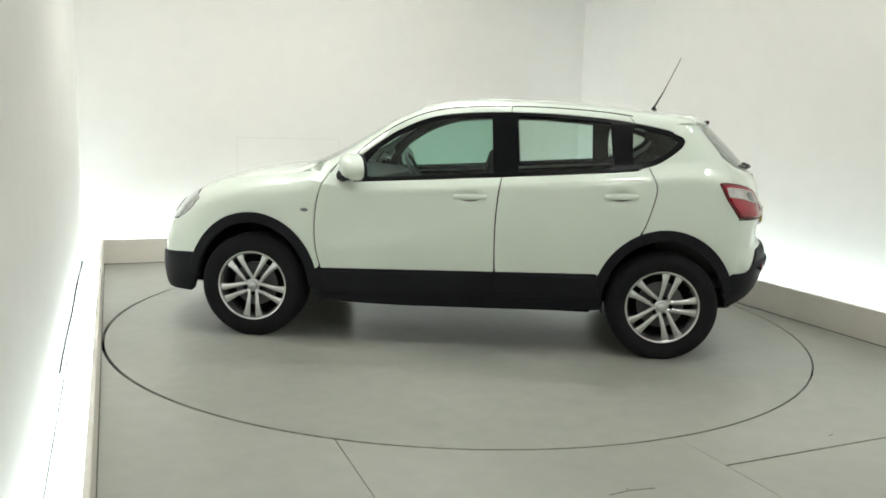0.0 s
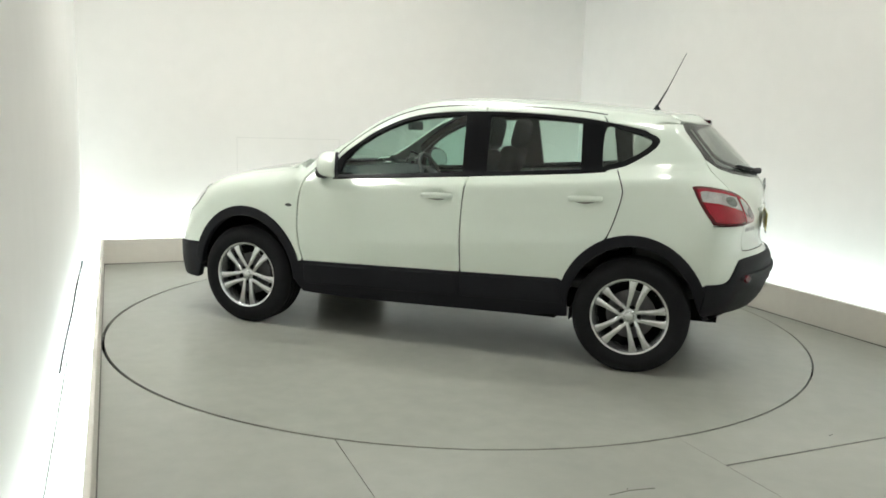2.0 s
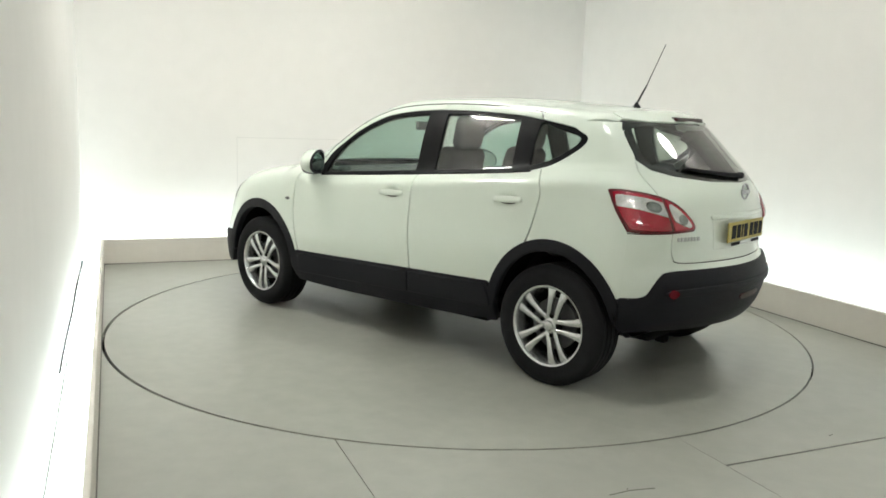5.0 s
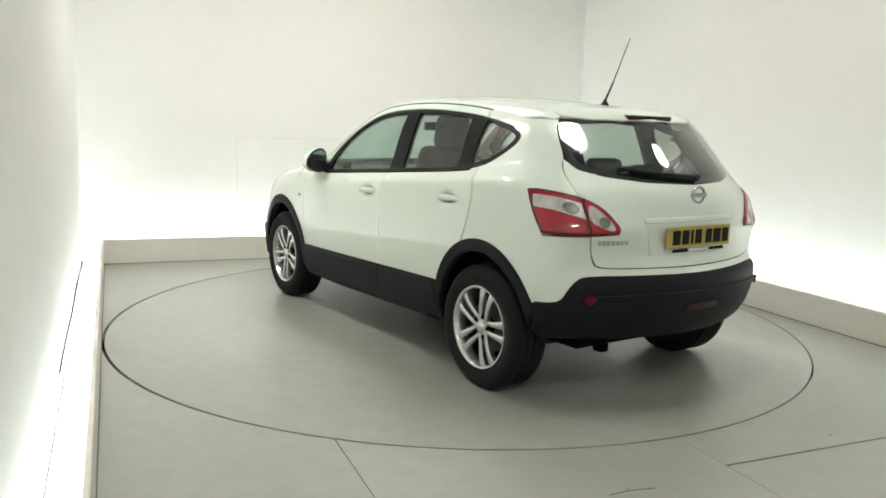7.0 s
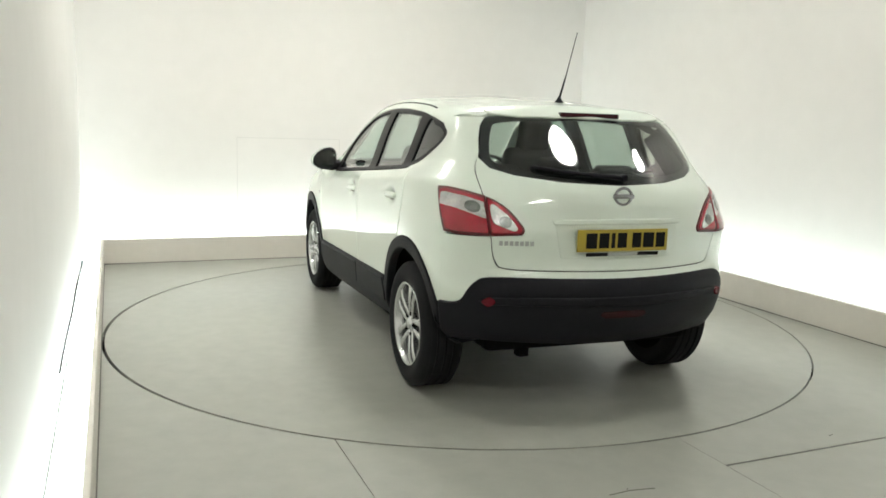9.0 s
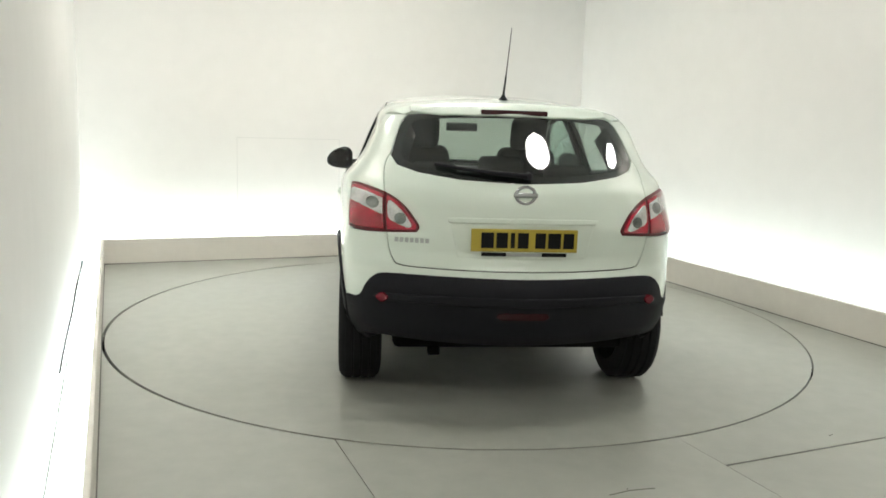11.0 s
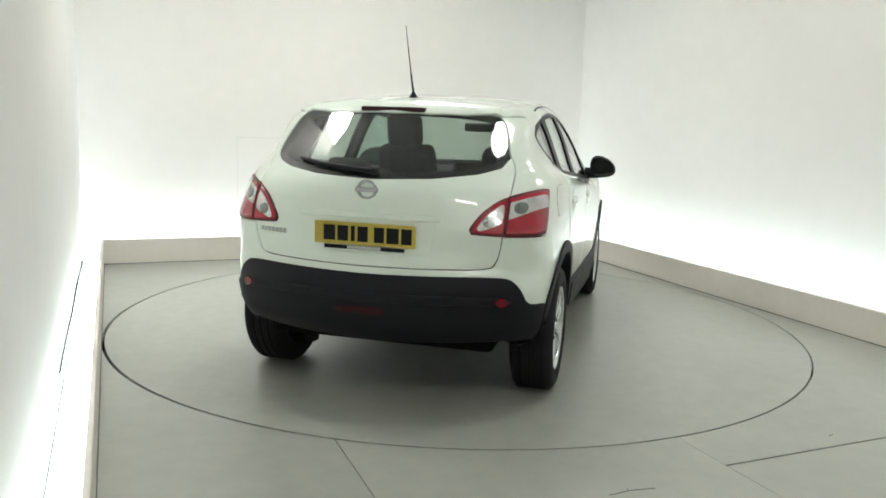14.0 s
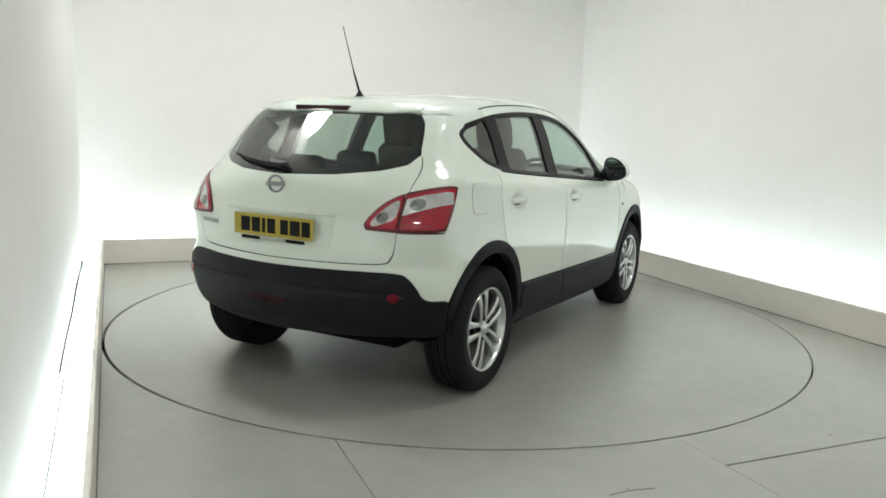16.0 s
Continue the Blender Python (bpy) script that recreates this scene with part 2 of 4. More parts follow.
build_floor()
build_walls()
build_foot()
lw = LEDGE_W + 0.005
cove_light(HALF_L - lw, HALF_R + lw, BACK + lw, WALL_B - 0.01, "cool white cove light strip behind the back ledge")
cove_light(WALL_L + 0.014, HALF_L - lw, FRONT, BACK - 0.02, "cool white cove light strip behind the side ledge")
cove_light(HALF_R + lw, HALF_R + lw + 0.13, FRONT, BACK - 0.02, "cool white cove light strip behind the side ledge")
# second and last are unseen lamps added as fill; the others mirror in glass
for cx, cy, w in ((-2.30, 0.40, 0.80), (0.1, 0.6, 0.90), (0.35, -2.10, 0.54), (2.60, -1.80, 0.44), (-1.3, -5.7, 0.78)):
    ceiling_or_fill_light(cx, cy, w)

# added rod that only draws the dark line low on this wall
cable = part("cable", tube([(-2.611 + 0.002 * math.sin(k * 1.3), 2.27 - 0.34 * k, 0.125 + 0.004 * k) for k in range(11)], 0.0085, 0.0052, 8), M_WALL_LINE)
cable.matrix_basis = ROOM_M
tagged(cable, "thin dark rod added to draw the line low along the white side wall", "cable")

turntable = part("turntable", prism(arc(DISC_R, 0, 360 - 1.5, 239), -0.035, 0.0005), M_DISC)
tagged(turntable, "round grey painted car turntable set flush in the floor", "turntable")


# ---- the car's skin: one implicit body, from which all panels are taken ----
def table(pairs, blur=0.0):
    xs, vs = np.array(sorted(pairs)).T
    g = np.linspace(xs[0], xs[-1], 400)
    v = np.interp(g, xs, vs)
    if blur:
        k = max(1, int(blur / (g[1] - g[0])))
        w = np.hanning(2 * k + 3)[1:-1]
        w /= w.sum()
        lo, hi = v[0] - (v[1] - v[0]) * np.arange(k, 0, -1), v[-1] + (v[-1] - v[-2]) * np.arange(1, k + 1)
        v = np.convolve(np.concatenate([lo, v, hi]), w, "valid")[:400]
    return lambda q: np.interp(q, g, v)


# half width by height over the belt line; rear, front and top outlines
SIDE_W = table([(-0.95, 0.77), (-0.86, 0.83), (-0.78, 0.862), (-0.62, 0.874), (-0.45, 0.8885), (-0.42, 0.8905), (-0.25, 0.8915), (-0.14, 0.889), (-0.085, 0.885), (-0.062, 0.879),
                (-0.045, 0.866), (0.0, 0.822), (0.03, 0.798), (0.10, 0.772), (0.20, 0.737), (0.30, 0.695), (0.38, 0.652), (0.45, 0.60), (0.55, 0.50)], 0.02)
REAR_X = table([(0.15, -1.60), (0.26, -1.80), (0.34, -1.97), (0.42, -2.045), (0.54, -2.085), (0.64, -2.09), (0.69, -2.075), (0.73, -2.035), (0.80, -2.015),
                (0.92, -2.022), (1.06, -2.022), (1.12, -2.005), (1.17, -1.965), (1.24, -1.90), (1.36, -1.78), (1.48, -1.655), (1.60, -1.53), (1.75, -1.35)], 0.05)
FRONT_X = table([(0.15, 1.88), (0.22, 2.03), (0.28, 2.105), (0.40, 2.125), (0.60, 2.12), (0.74, 2.095), (0.84, 2.06), (0.93, 1.99), (1.02, 1.84), (1.2, 1.5)], 0.06)
TOP_Z = table([(-2.3, 1.33), (-1.75, 1.485), (-1.57, 1.530), (-1.27, 1.566), (-0.86, 1.598), (-0.5, 1.615), (-0.14, 1.616), (0.10, 1.600), (0.28, 1.555), (0.48, 1.474),
               (0.67, 1.358), (0.88, 1.236), (1.06, 1.145), (1.14, 1.118), (1.25, 1.105), (1.45, 1.075), (1.66, 1.030), (1.80, 0.985), (1.92, 0.925), (2.06, 0.84), (2.2, 0.72)], 0.07)

REAR_BOW = table([(0.2, 0.40), (0.70, 0.38), (0.80, 0.30), (0.93, 0.27), (1.08, 0.44), (1.16, 0.53), (1.7, 0.53)], 0.05)


HANDLES = ((-0.095, 0.982), (-1.02, 1.018))


def smax(a, b, k):
    h = np.maximum(k - np.abs(a - b), 0) / k
    return np.maximum(a, b) + h * h * k * 0.25


def belt(x):
    s = np.clip((x - 0.62) / 0.38, 0, 1)
    return 1.095 - 0.076 * x + 0.085 * s * s * (3 - 2 * s)


def body_f(p):
    """Negative inside the car's body, positive outside; p is an array of points."""
    x, y, z = p[:, 0], np.abs(p[:, 1]), p[:, 2]
    up = np.clip((z - belt(x)) / 0.4, 0, 1)
    w = SIDE_W(z - belt(x))
    w = w - 0.045 * np.clip((x - 0.9) / 1.0, 0, None) ** 2 - (0.05 + 0.10 * np.clip((z - 0.75) / 0.3, 0, 1)) * np.clip((-x - 1.0) / 1.0, 0, None) ** 2
    w = w - up * (0.06 * np.clip((-x - 0.5) / 1.0, 0, None) ** 2 + 0.02 * np.clip(x / 0.8, 0, None))
    w = w - 0.11 * np.clip((x - 1.42) / 0.5, 0, None) ** 2 * np.clip((z - 0.5) / 0.3, 0, 1)
    a = y - w
    for hx, hz in HANDLES:
        a = a + 0.026 * np.exp(-((x - hx) / 0.058) ** 2 - ((z - hz) / 0.036) ** 2)
    b = (z - TOP_Z(x + np.clip((x - 0.1) / 0.5, 0, 1) * 0.05 * y ** 2 / 0.36) + np.where(x > 0.9, 0.07, 0.15) * y ** 2 * 0.9) * 0.93
    c = (REAR_X(z) + REAR_BOW(z) * y ** 2 - x) * 0.93
    d = (x - FRONT_X(z) + 0.29 * y ** 2) * 0.95
    f = smax(a, b, 0.07 + 0.10 * np.clip((x - 0.72) / 0.35, 0, 1))
    f = smax(f, c, 0.16 - 0.11 * np.clip((z - 1.2) / 0.2, 0, 1))
    return smax(f, d, 0.22)


def normals(p):
    e = 2e-3
    g = np.stack([body_f(p + np.eye(3)[i] * e) - body_f(p - np.eye(3)[i] * e) for i in range(3)], 1)
    return g / (np.linalg.norm(g, axis=1, keepdims=True) + 1e-9)


def shoot(start, way):
    """First meeting of rays from outside with the body."""
    n = 90
    far = 1.6
    ts = np.linspace(0, far, n)
    lo, hi, done = np.zeros(len(start)), np.full(len(start), far), np.zeros(len(start), bool)
    for i in range(1, n):
        inside = body_f(start + way * ts[i]) < 0
        hitnow = inside & ~done
        lo[hitnow], hi[hitnow] = ts[i - 1], ts[i]
        done |= inside
    for _ in range(18):
        m = (lo + hi) / 2
        inside = body_f(start + way * m[:, None]) < 0
        hi, lo = np.where(inside, m, hi), np.where(inside, lo, m)
    return start + way * hi[:, None]


REAR_AX, FRONT_AX, LONG_Z = -0.80, 0.95, 0.90


def lift(mode, uv):
    """From the coordinates of a view to places on the body: S side (x, z), T top (x, y), R and F round the rear and front (arc, z), L round the length (x, arc)."""
    uv = np.asarray(uv, float)
    u, v = uv[:, 0], uv[:, 1]
    o = np.zeros(len(u))
    if mode == "S":
        return shoot(np.stack([u, o + 1.4, v], 1), np.stack([o, o - 1, o], 1))
    if mode == "T":
        return shoot(np.stack([u, v, o + 1.9], 1), np.stack([o, o, o - 1], 1))
    if mode == "R":
        d = np.stack([-np.cos(u), np.sin(u), o], 1)
        return shoot(np.stack([o + REAR_AX, o, v], 1) + d * 1.6, -d)
    if mode == "F":
        d = np.stack([np.cos(u), np.sin(u), o], 1)
        return shoot(np.stack([o + FRONT_AX, o, v], 1) + d * 1.6, -d)
    d = np.stack([o, np.sin(v), np.cos(v)], 1)
    return shoot(np.stack([u, o, o + LONG_Z], 1) + d * 1.5, -d)


def drop_to(mode, p):
    p = np.asarray(p, float)
    x, y, z = p[:, 0], p[:, 1], p[:, 2]
    if mode == "S":
        return np.stack([x, z], 1)
    if mode == "T":
        return np.stack([x, y], 1)
    if mode == "R":
        return np.stack([np.arctan2(y, REAR_AX - x), z], 1)
    if mode == "F":
        return np.stack([np.arctan2(y, x - FRONT_AX), z], 1)
    return np.stack([x, np.arctan2(y, z - LONG_Z)], 1)


def turned(uv, old, mode):
    return [tuple(q) for q in drop_to(mode, lift(old, uv))]


def rear(y, z):
    """The rear view's (y, z) as a point of the wrapped rear."""
    s = 1 if y >= 0 else -1
    us = np.linspace(0, 1.45, 240)
    p = lift("R", np.stack([us, np.full(240, z)], 1))
    return (s * float(np.interp(abs(y), np.maximum.accumulate(p[:, 1]), us)), z)


def rside(x, z):
    """A side view point (x, z) on the wrapped rear."""
    return turned([(x, z)], "S", "R")[0]


def curve(points, n=6, closed=False):
    """A smooth line through the points."""
    P = [Vector((*p, 0)) for p in points]
    out = []
    m = len(P)
    for i in range(m if closed else m - 1):
        p1, p2 = P[i], P[(i + 1) % m]
        p0 = P[i - 1] if closed or i else p1
        p3 = P[(i + 2) % m] if closed or i + 2 < m else p2
        for k in range(n):
            t = k / n
            q = 0.5 * (2 * p1 + (p2 - p0) * t + (2 * p0 - 5 * p1 + 4 * p2 - p3) * t * t + (3 * p1 - p0 - 3 * p2 + p3) * t ** 3)
            out.append((q.x, q.y))
    if not closed:
        out.append((P[-1].x, P[-1].y))
    return out


def patch(mode, outline, holes=(), step=0.05, off=0.0, thick=0.016, flip_y=False, lip=0.003):
    """A panel of the body's skin within an outline, with rolled edges, as a mesh with the skin's own normals."""
    loops = [outline, *holes]
    bm = bmesh.new()
    vs, flat = [], [[Vector((u, v, 0)) for u, v in lp] for lp in loops]
    for lp in flat:
        vs += [bm.verts.new(q) for q in lp]
    for t in tessellate_polygon(flat):
        try:
            bm.faces.new([vs[i] for i in t])
        except ValueError:
            pass
    us = [q[0] for q in outline]
    ws = [q[1] for q in outline]
    su = step
    sv = step if mode not in "L" else step / 0.7
    if mode in "RF":
        su = step / 1.0
    for lo, hi, st, ax in ((min(us), max(us), su, 0), (min(ws), max(ws), sv, 1)):
        for k in range(math.ceil(lo / st), math.floor(hi / st) + 1):
            no = Vector((1, 0, 0)) if ax == 0 else Vector((0, 1, 0))
            bmesh.ops.bisect_plane(bm, geom=bm.verts[:] + bm.edges[:] + bm.faces[:], dist=1e-6, plane_co=no * (k * st), plane_no=no)
    if mode == "S":
        # rows along the shoulder and the lower crease of the doors
        for c in (-0.46, -0.43, -0.40, -0.11, -0.085, -0.07, -0.055, -0.04, -0.02):
            bmesh.ops.bisect_plane(bm, geom=bm.verts[:] + bm.edges[:] + bm.faces[:], dist=1e-6, plane_co=(0, 1.095 + c, 0), plane_no=Vector((0.076, 1, 0)).normalized())
    bmesh.ops.remove_doubles(bm, verts=bm.verts[:], dist=1e-5)
    bmesh.ops.recalc_face_normals(bm, faces=bm.faces[:])
    uv = np.array([(v.co.x, v.co.y) for v in bm.verts])
    p = lift(mode, uv)
    nn = normals(p)
    bm.verts.index_update()
    edge_pairs = [(l.vert.index, l.link_loop_next.vert.index) for f in bm.faces for l in f.loops if l.edge.is_boundary]
    faces = [[v.index for v in f.verts] for f in bm.faces]
    bm.free()
    # face direction outwards
    ref = np.zeros(3)
    for f in faces[:40]:
        c = p[f]
        ref += np.sign(np.dot(np.cross(c[1] - c[0], c[2] - c[0]), nn[f[0]]))
    if ref[0] < 0:
        faces = [f[::-1] for f in faces]
        edge_pairs = [(b, a) for a, b in edge_pairs]
    top = p + nn * off
    n0 = len(p)
    border = sorted({i for e in edge_pairs for i in e})
    ids = {b: k for k, b in enumerate(border)}
    bt, bn = top[border], nn[border]
    # outward direction in the skin, for the rolled edge
    side = np.zeros((len(border), 3))
    for a, b in edge_pairs:
        d = np.cross(top[b] - top[a], nn[a])
        d /= np.linalg.norm(d) + 1e-9
        side[ids[a]] += d
        side[ids[b]] += d
    side /= np.linalg.norm(side, axis=1, keepdims=True) + 1e-9
    nb = len(border)
    ring1 = bt + side * lip * 0.7 - bn * lip * 0.3
    ring2 = bt + side * lip - bn * lip
    ring3 = bt + side * lip * 0.5 - bn * thick
    verts = np.concatenate([top, ring1, ring2, ring3])
    vn = np.concatenate([nn, bn + side * 0.8, side + bn * 0.2, side])
    vn /= np.linalg.norm(vn, axis=1, keepdims=True) + 1e-9
    for a, b in edge_pairs:
        ia, ib = ids[a], ids[b]
        faces.append([b, a, n0 + ia, n0 + ib])
        faces.append([n0 + ib, n0 + ia, n0 + nb + ia, n0 + nb + ib])
        faces.append([n0 + nb + ib, n0 + nb + ia, n0 + 2 * nb + ia, n0 + 2 * nb + ib])
    if flip_y:
        verts, vn = verts * [1, -1, 1], vn * [1, -1, 1]
        faces = [f[::-1] for f in faces]
    me = bpy.data.meshes.new("panel")
    me.from_pydata([tuple(v) for v in verts], [], faces)
    me.polygons.foreach_set("use_smooth", [True] * len(me.polygons))
    me.update()
    me.normals_split_custom_set_from_vertices([tuple(v) for v in vn])
    return me


car = tagged(new("car"), "white compact crossover car with black lower cladding, parked on the turntable", "car")


def skin(name, material, mode, outline, label="", parent=None, **kw):
    return part(name, patch(mode, outline, **kw), material, parent or car, label)


def pair(name, material, mode, outline, label="", parents=(None, None), **kw):
    """The same panel on both sides of the car."""
    return [skin(name, material, mode, outline, label, parents[i], flip_y=bool(i), **kw) for i in (0, 1)]


G = 0.0064
WF, WR, WZ = 1.315, -1.315, 0.337


def arch(cx, a, b, d0, d1, n=20):
    return [(cx + a * math.cos(radians(d0 + (d1 - d0) * i / n)), WZ + b * math.sin(radians(d0 + (d1 - d0) * i / n))) for i in range(n + 1)]


AO, BO, AI, BI = 0.432, 0.478, 0.385, 0.425
SILL_F, SILL_R = 0.475, 0.522


def sill_z(x):
    return SILL_F + (0.86 - x) / 1.76 * (SILL_R - SILL_F)


# outlines seen from the side
DLO_TOP = curve([(0.70, 1.085), (0.66, 1.165), (0.585, 1.24), (0.41, 1.365), (0.23, 1.448), (0.05, 1.487), (-0.24, 1.508), (-0.55, 1.508), (-0.88, 1.490), (-1.07, 1.468), (-1.31, 1.425)], 5)
DLO_END = curve([(-1.31, 1.425), (-1.385, 1.395), (-1.405, 1.360), (-1.365, 1.305), (-1.24, 1.222), (-1.12, 1.186)], 4)
DLO_LOW = [(-1.12, 1.186), (-0.97, 1.168), (-0.65, 1.143), (-0.33, 1.119), (0.0, 1.095), (0.35, 1.070), (0.68, 1.048)]
DLO = DLO_TOP + DLO_END[1:] + DLO_LOW[1:]
CUT_F = curve([(0.862, 0.492), (0.888, 0.60), (0.897, 0.74), (0.885, 0.90), (0.85, 1.03), (0.79, 1.13), (0.72, 1.215)], 5)
CUT_M = curve([(-0.262, 0.51), (-0.256, 0.66), (-0.256, 0.82), (-0.268, 1.0), (-0.285, 1.118)], 4)
CUT_R = curve([(-1.160, 0.800), (-1.196, 0.90), (-1.228, 1.03), (-1.225, 1.10), (-1.185, 1.195)], 4)
sh = lambda pts, dx, dz=0.0: [(x + dx, z + dz) for x, z in pts]


def side_panels():
    below = sh(DLO_LOW, 0, -0.012)
    # fender
    a0 = [q for q in arch(WF, AO, BO, 30, 165)]
    fender = [(0.868, sill_z(0.868) + 0.02)] + [q for q in sh(CUT_F, G) if q[1] < 1.10]
    fender += [(0.825, 1.105), (0.90, 1.100), (0.98, 1.088), (1.2, 1.070), (1.45, 1.035), (1.64, 0.985), (1.715, 0.945), (1.72, 0.90), (1.80, 0.79), (1.86, 0.745), (1.80, 0.70), (1.725, 0.60)]
    fender += a0
    pair("front_fender", M_PAINT, "S", fender, off=0.0015, step=0.035)
    # doors
    door = [(0.858, sill_z(0.858) + 0.008)] + [(x, sill_z(x) + 0.008) for x in (0.4, 0.0, -0.252)]
    door += sh(CUT_M, G)[1:-1] + [(-0.279, 1.1025)] + [q for q in below[::-1] if q[0] > -0.27] + [(0.70, 1.045), (0.735, 1.06), (0.73, 1.15)] + sh(CUT_F, -G)[::-1][1:]
    fd = pair("front_door", M_PAINT, "S", door, step=0.03)
    rdoor = [(-0.267, sill_z(-0.267) + 0.008)] + [(x, sill_z(x) + 0.008) for x in (-0.5, -0.7, -0.885)]
    rdoor += [q for q in arch(WR, AO + 0.002, BO + 0.002, 22, 77, 14) if q[0] > -1.145] + sh(CUT_R, G)[1:]
    rdoor += [(-1.12, 1.172)] + [q for q in below if -1.0 < q[0] < -0.34] + [(-0.2905, 1.1035)] + sh(CUT_M, -G)[::-1][1:]
    rd = pair("rear_door", M_PAINT, "S", rdoor, step=0.03)
    # black window surround with the openings of the panes
    pane_f = [(0.640, 1.068), (0.612, 1.150), (0.555, 1.225)] + [(x - 0.012, z - 0.017) for x, z in DLO_TOP if -0.19 < x < 0.53] + [(-0.205, 1.488), (-0.232, 1.128), (0.0, 1.111), (0.35, 1.086)]
    pane_r = [(-0.358, 1.488), (-0.60, 1.489), (-0.86, 1.474), (-0.950, 1.464), (-0.972, 1.186), (-0.90, 1.179), (-0.65, 1.160), (-0.385, 1.140)]
    pane_q = curve([(-1.090, 1.443), (-1.20, 1.424), (-1.312, 1.400), (-1.366, 1.366), (-1.328, 1.311), (-1.225, 1.247), (-1.125, 1.217), (-1.090, 1.226)], 4, True)
    frames = pair("window_surround", M_GLOSSBLK, "S", DLO, "gloss black window surround", holes=[pane_f, pane_r, pane_q], off=-0.004, thick=0.03)
    for name, outline, gm in (("front_side_glass", pane_f, M_GLASS), ("rear_side_glass", pane_r, M_SIDEGLASS), ("quarter_glass", pane_q, M_REARGLASS)):
        for ob in pair(name, gm, "S", outline, "green tinted side glass", parents=frames, off=-0.012, thick=0.003, lip=0.0005):
            ob.visible_shadow = False
    # the doors' white upper frames, and the roof rail above them
    low = turned(DLO_TOP, "S", "L")
    lx, la = np.array(low)[::-1].T
    at = lambda x: float(np.interp(x, lx, la))
    run = lambda x0, x1, d, n=24: [(x0 + (x1 - x0) * k / n, at(x0 + (x1 - x0) * k / n) - d) for k in range(n + 1)]
    split, end = -0.325, -1.085
    for name, x0, x1 in (("front_door_frame", 0.69, split + G * 0.8), ("rear_door_frame", split - G * 0.8, end)):
        pair(name, M_PAINT, "L", run(x0, x1, 0.006) + run(x1 + (0.03 if x1 == end else 0.0), x0, 0.058), thick=0.02)
    ditch = turned([(1.00, 0.700), (0.80, 0.640), (0.5, 0.585), (0.25, 0.560), (-0.1, 0.548), (-0.6, 0.535), (-1.1, 0.515), (-1.40, 0.495), (-1.50, 0.490)], "T", "L")
    base = turned([(0.86, 1.06), (0.80, 1.13), (0.745, 1.14)], "S", "L")
    tail = [(end + 0.020, at(end) - 0.058), (end - 0.004, at(end) - 0.030)] + run(end - 0.012, -1.31, 0.008, 8) + turned([(-1.36, 1.4675), (-1.50, 1.4675)], "S", "L")
    pair("roof_rail", M_PAINT, "L", base + run(0.70, end + 0.024, 0.073, 30) + tail + ditch[::-1])
    # black strip as shade in the shut line between door frames and roof rail
    mid = [q for q in turned([q for q in CUT_F if 1.085 < q[1] < 1.2], "S", "L") if q[0] > 0.71] + run(0.69, end, 0.0655, 40)
    left, right = [], []
    for k, (x, a) in enumerate(mid):
        (xa, aa), (xb, ab) = mid[max(0, k - 1)], mid[min(len(mid) - 1, k + 1)]
        dx, da = xb - xa, (ab - aa) * 0.7
        ln = math.hypot(dx, da) + 1e-9
        ox, oa = -da / ln * 0.0036, dx / ln * 0.0036 / 0.7
        left.append((x + ox, a + oa))
        right.append((x - ox, a - oa))
    pair("shut_line_shade", M_RUBBER, "L", left + right[::-1], "black strip drawn as the shade of the shut line", off=0.0010, thick=0.012, step=0.2, lip=0.0008)
    # cladding: arches and sill
    pair("front_arch_trim", M_PLASTIC, "S", arch(WF, AO, BO, 12, 175, 30) + arch(WF, AI, BI, 178, 6, 30), "black plastic wheel arch trim", off=0.012, thick=0.05, lip=0.008)
    pair("rear_arch_trim", M_PLASTIC, "S", arch(WR, AO, BO, 2, 157, 30) + arch(WR, AI, BI, 170, -4, 30), "black plastic wheel arch trim", off=0.012, thick=0.05, lip=0.008)
    top = [(x, sill_z(x) - 0.004) for x in (0.885, 0.5, 0.1, -0.25, -0.6, -0.88)]
    pair("sill_cladding", M_PLASTIC, "S", top + [(-0.93, 0.42), (-0.935, 0.30), (-0.7, 0.285), (0.3, 0.268), (0.86, 0.275), (0.925, 0.36)], "black plastic sill cladding", off=0.012, thick=0.05, lip=0.010)
    pair("door_cladding", M_PLASTIC, "S", [(0.84, 0.455), (-0.245, 0.487), (-0.245, 0.365), (0.84, 0.335)], "black plastic lower door moulding", off=0.020, thick=0.02, lip=0.008)
    pair("door_cladding", M_PLASTIC, "S", [(-0.27, 0.487), (-0.87, 0.503), (-0.905, 0.42), (-0.91, 0.385), (-0.27, 0.367)], "black plastic lower door moulding", off=0.020, thick=0.02, lip=0.008)
    # handles and repeater
    for i, doors in enumerate((fd, rd)):
        x0, x1, z = ((-0.215, 0.025, 0.975), (-1.135, -0.905, 1.012))[i]
        for s in (0, 1):
            bm = bmesh.new()
            n = 12
            rings = []
            y0 = float(lift("S", [((x0 + x1) / 2, z)])[0, 1])
            for k in range(n + 1):
                t = k / n
                h = 0.014 + 0.006 * math.sin(math.pi * t)
                o = y0 - 0.006 + 0.033 * min(1, 4 * math.sin(math.pi * t) ** 0.6 * 0.5)
                c = Vector((x0 + (x1 - x0) * t, o, z + 0.008 * (1 - t)))
                rings.append([bm.verts.new(c + Vector((0, 0.010 * math.cos(a), h * math.sin(a)))) for a in [2 * math.pi * j / 10 for j in range(10)]])
            for k in range(n):
                for j in range(10):
                    bm.faces.new((rings[k][j], rings[k][(j + 1) % 10], rings[k + 1][(j + 1) % 10], rings[k + 1][j]))
            bm.faces.new(rings[0])
            bm.faces.new(rings[-1])
            bmesh.ops.recalc_face_normals(bm, faces=bm.faces[:])
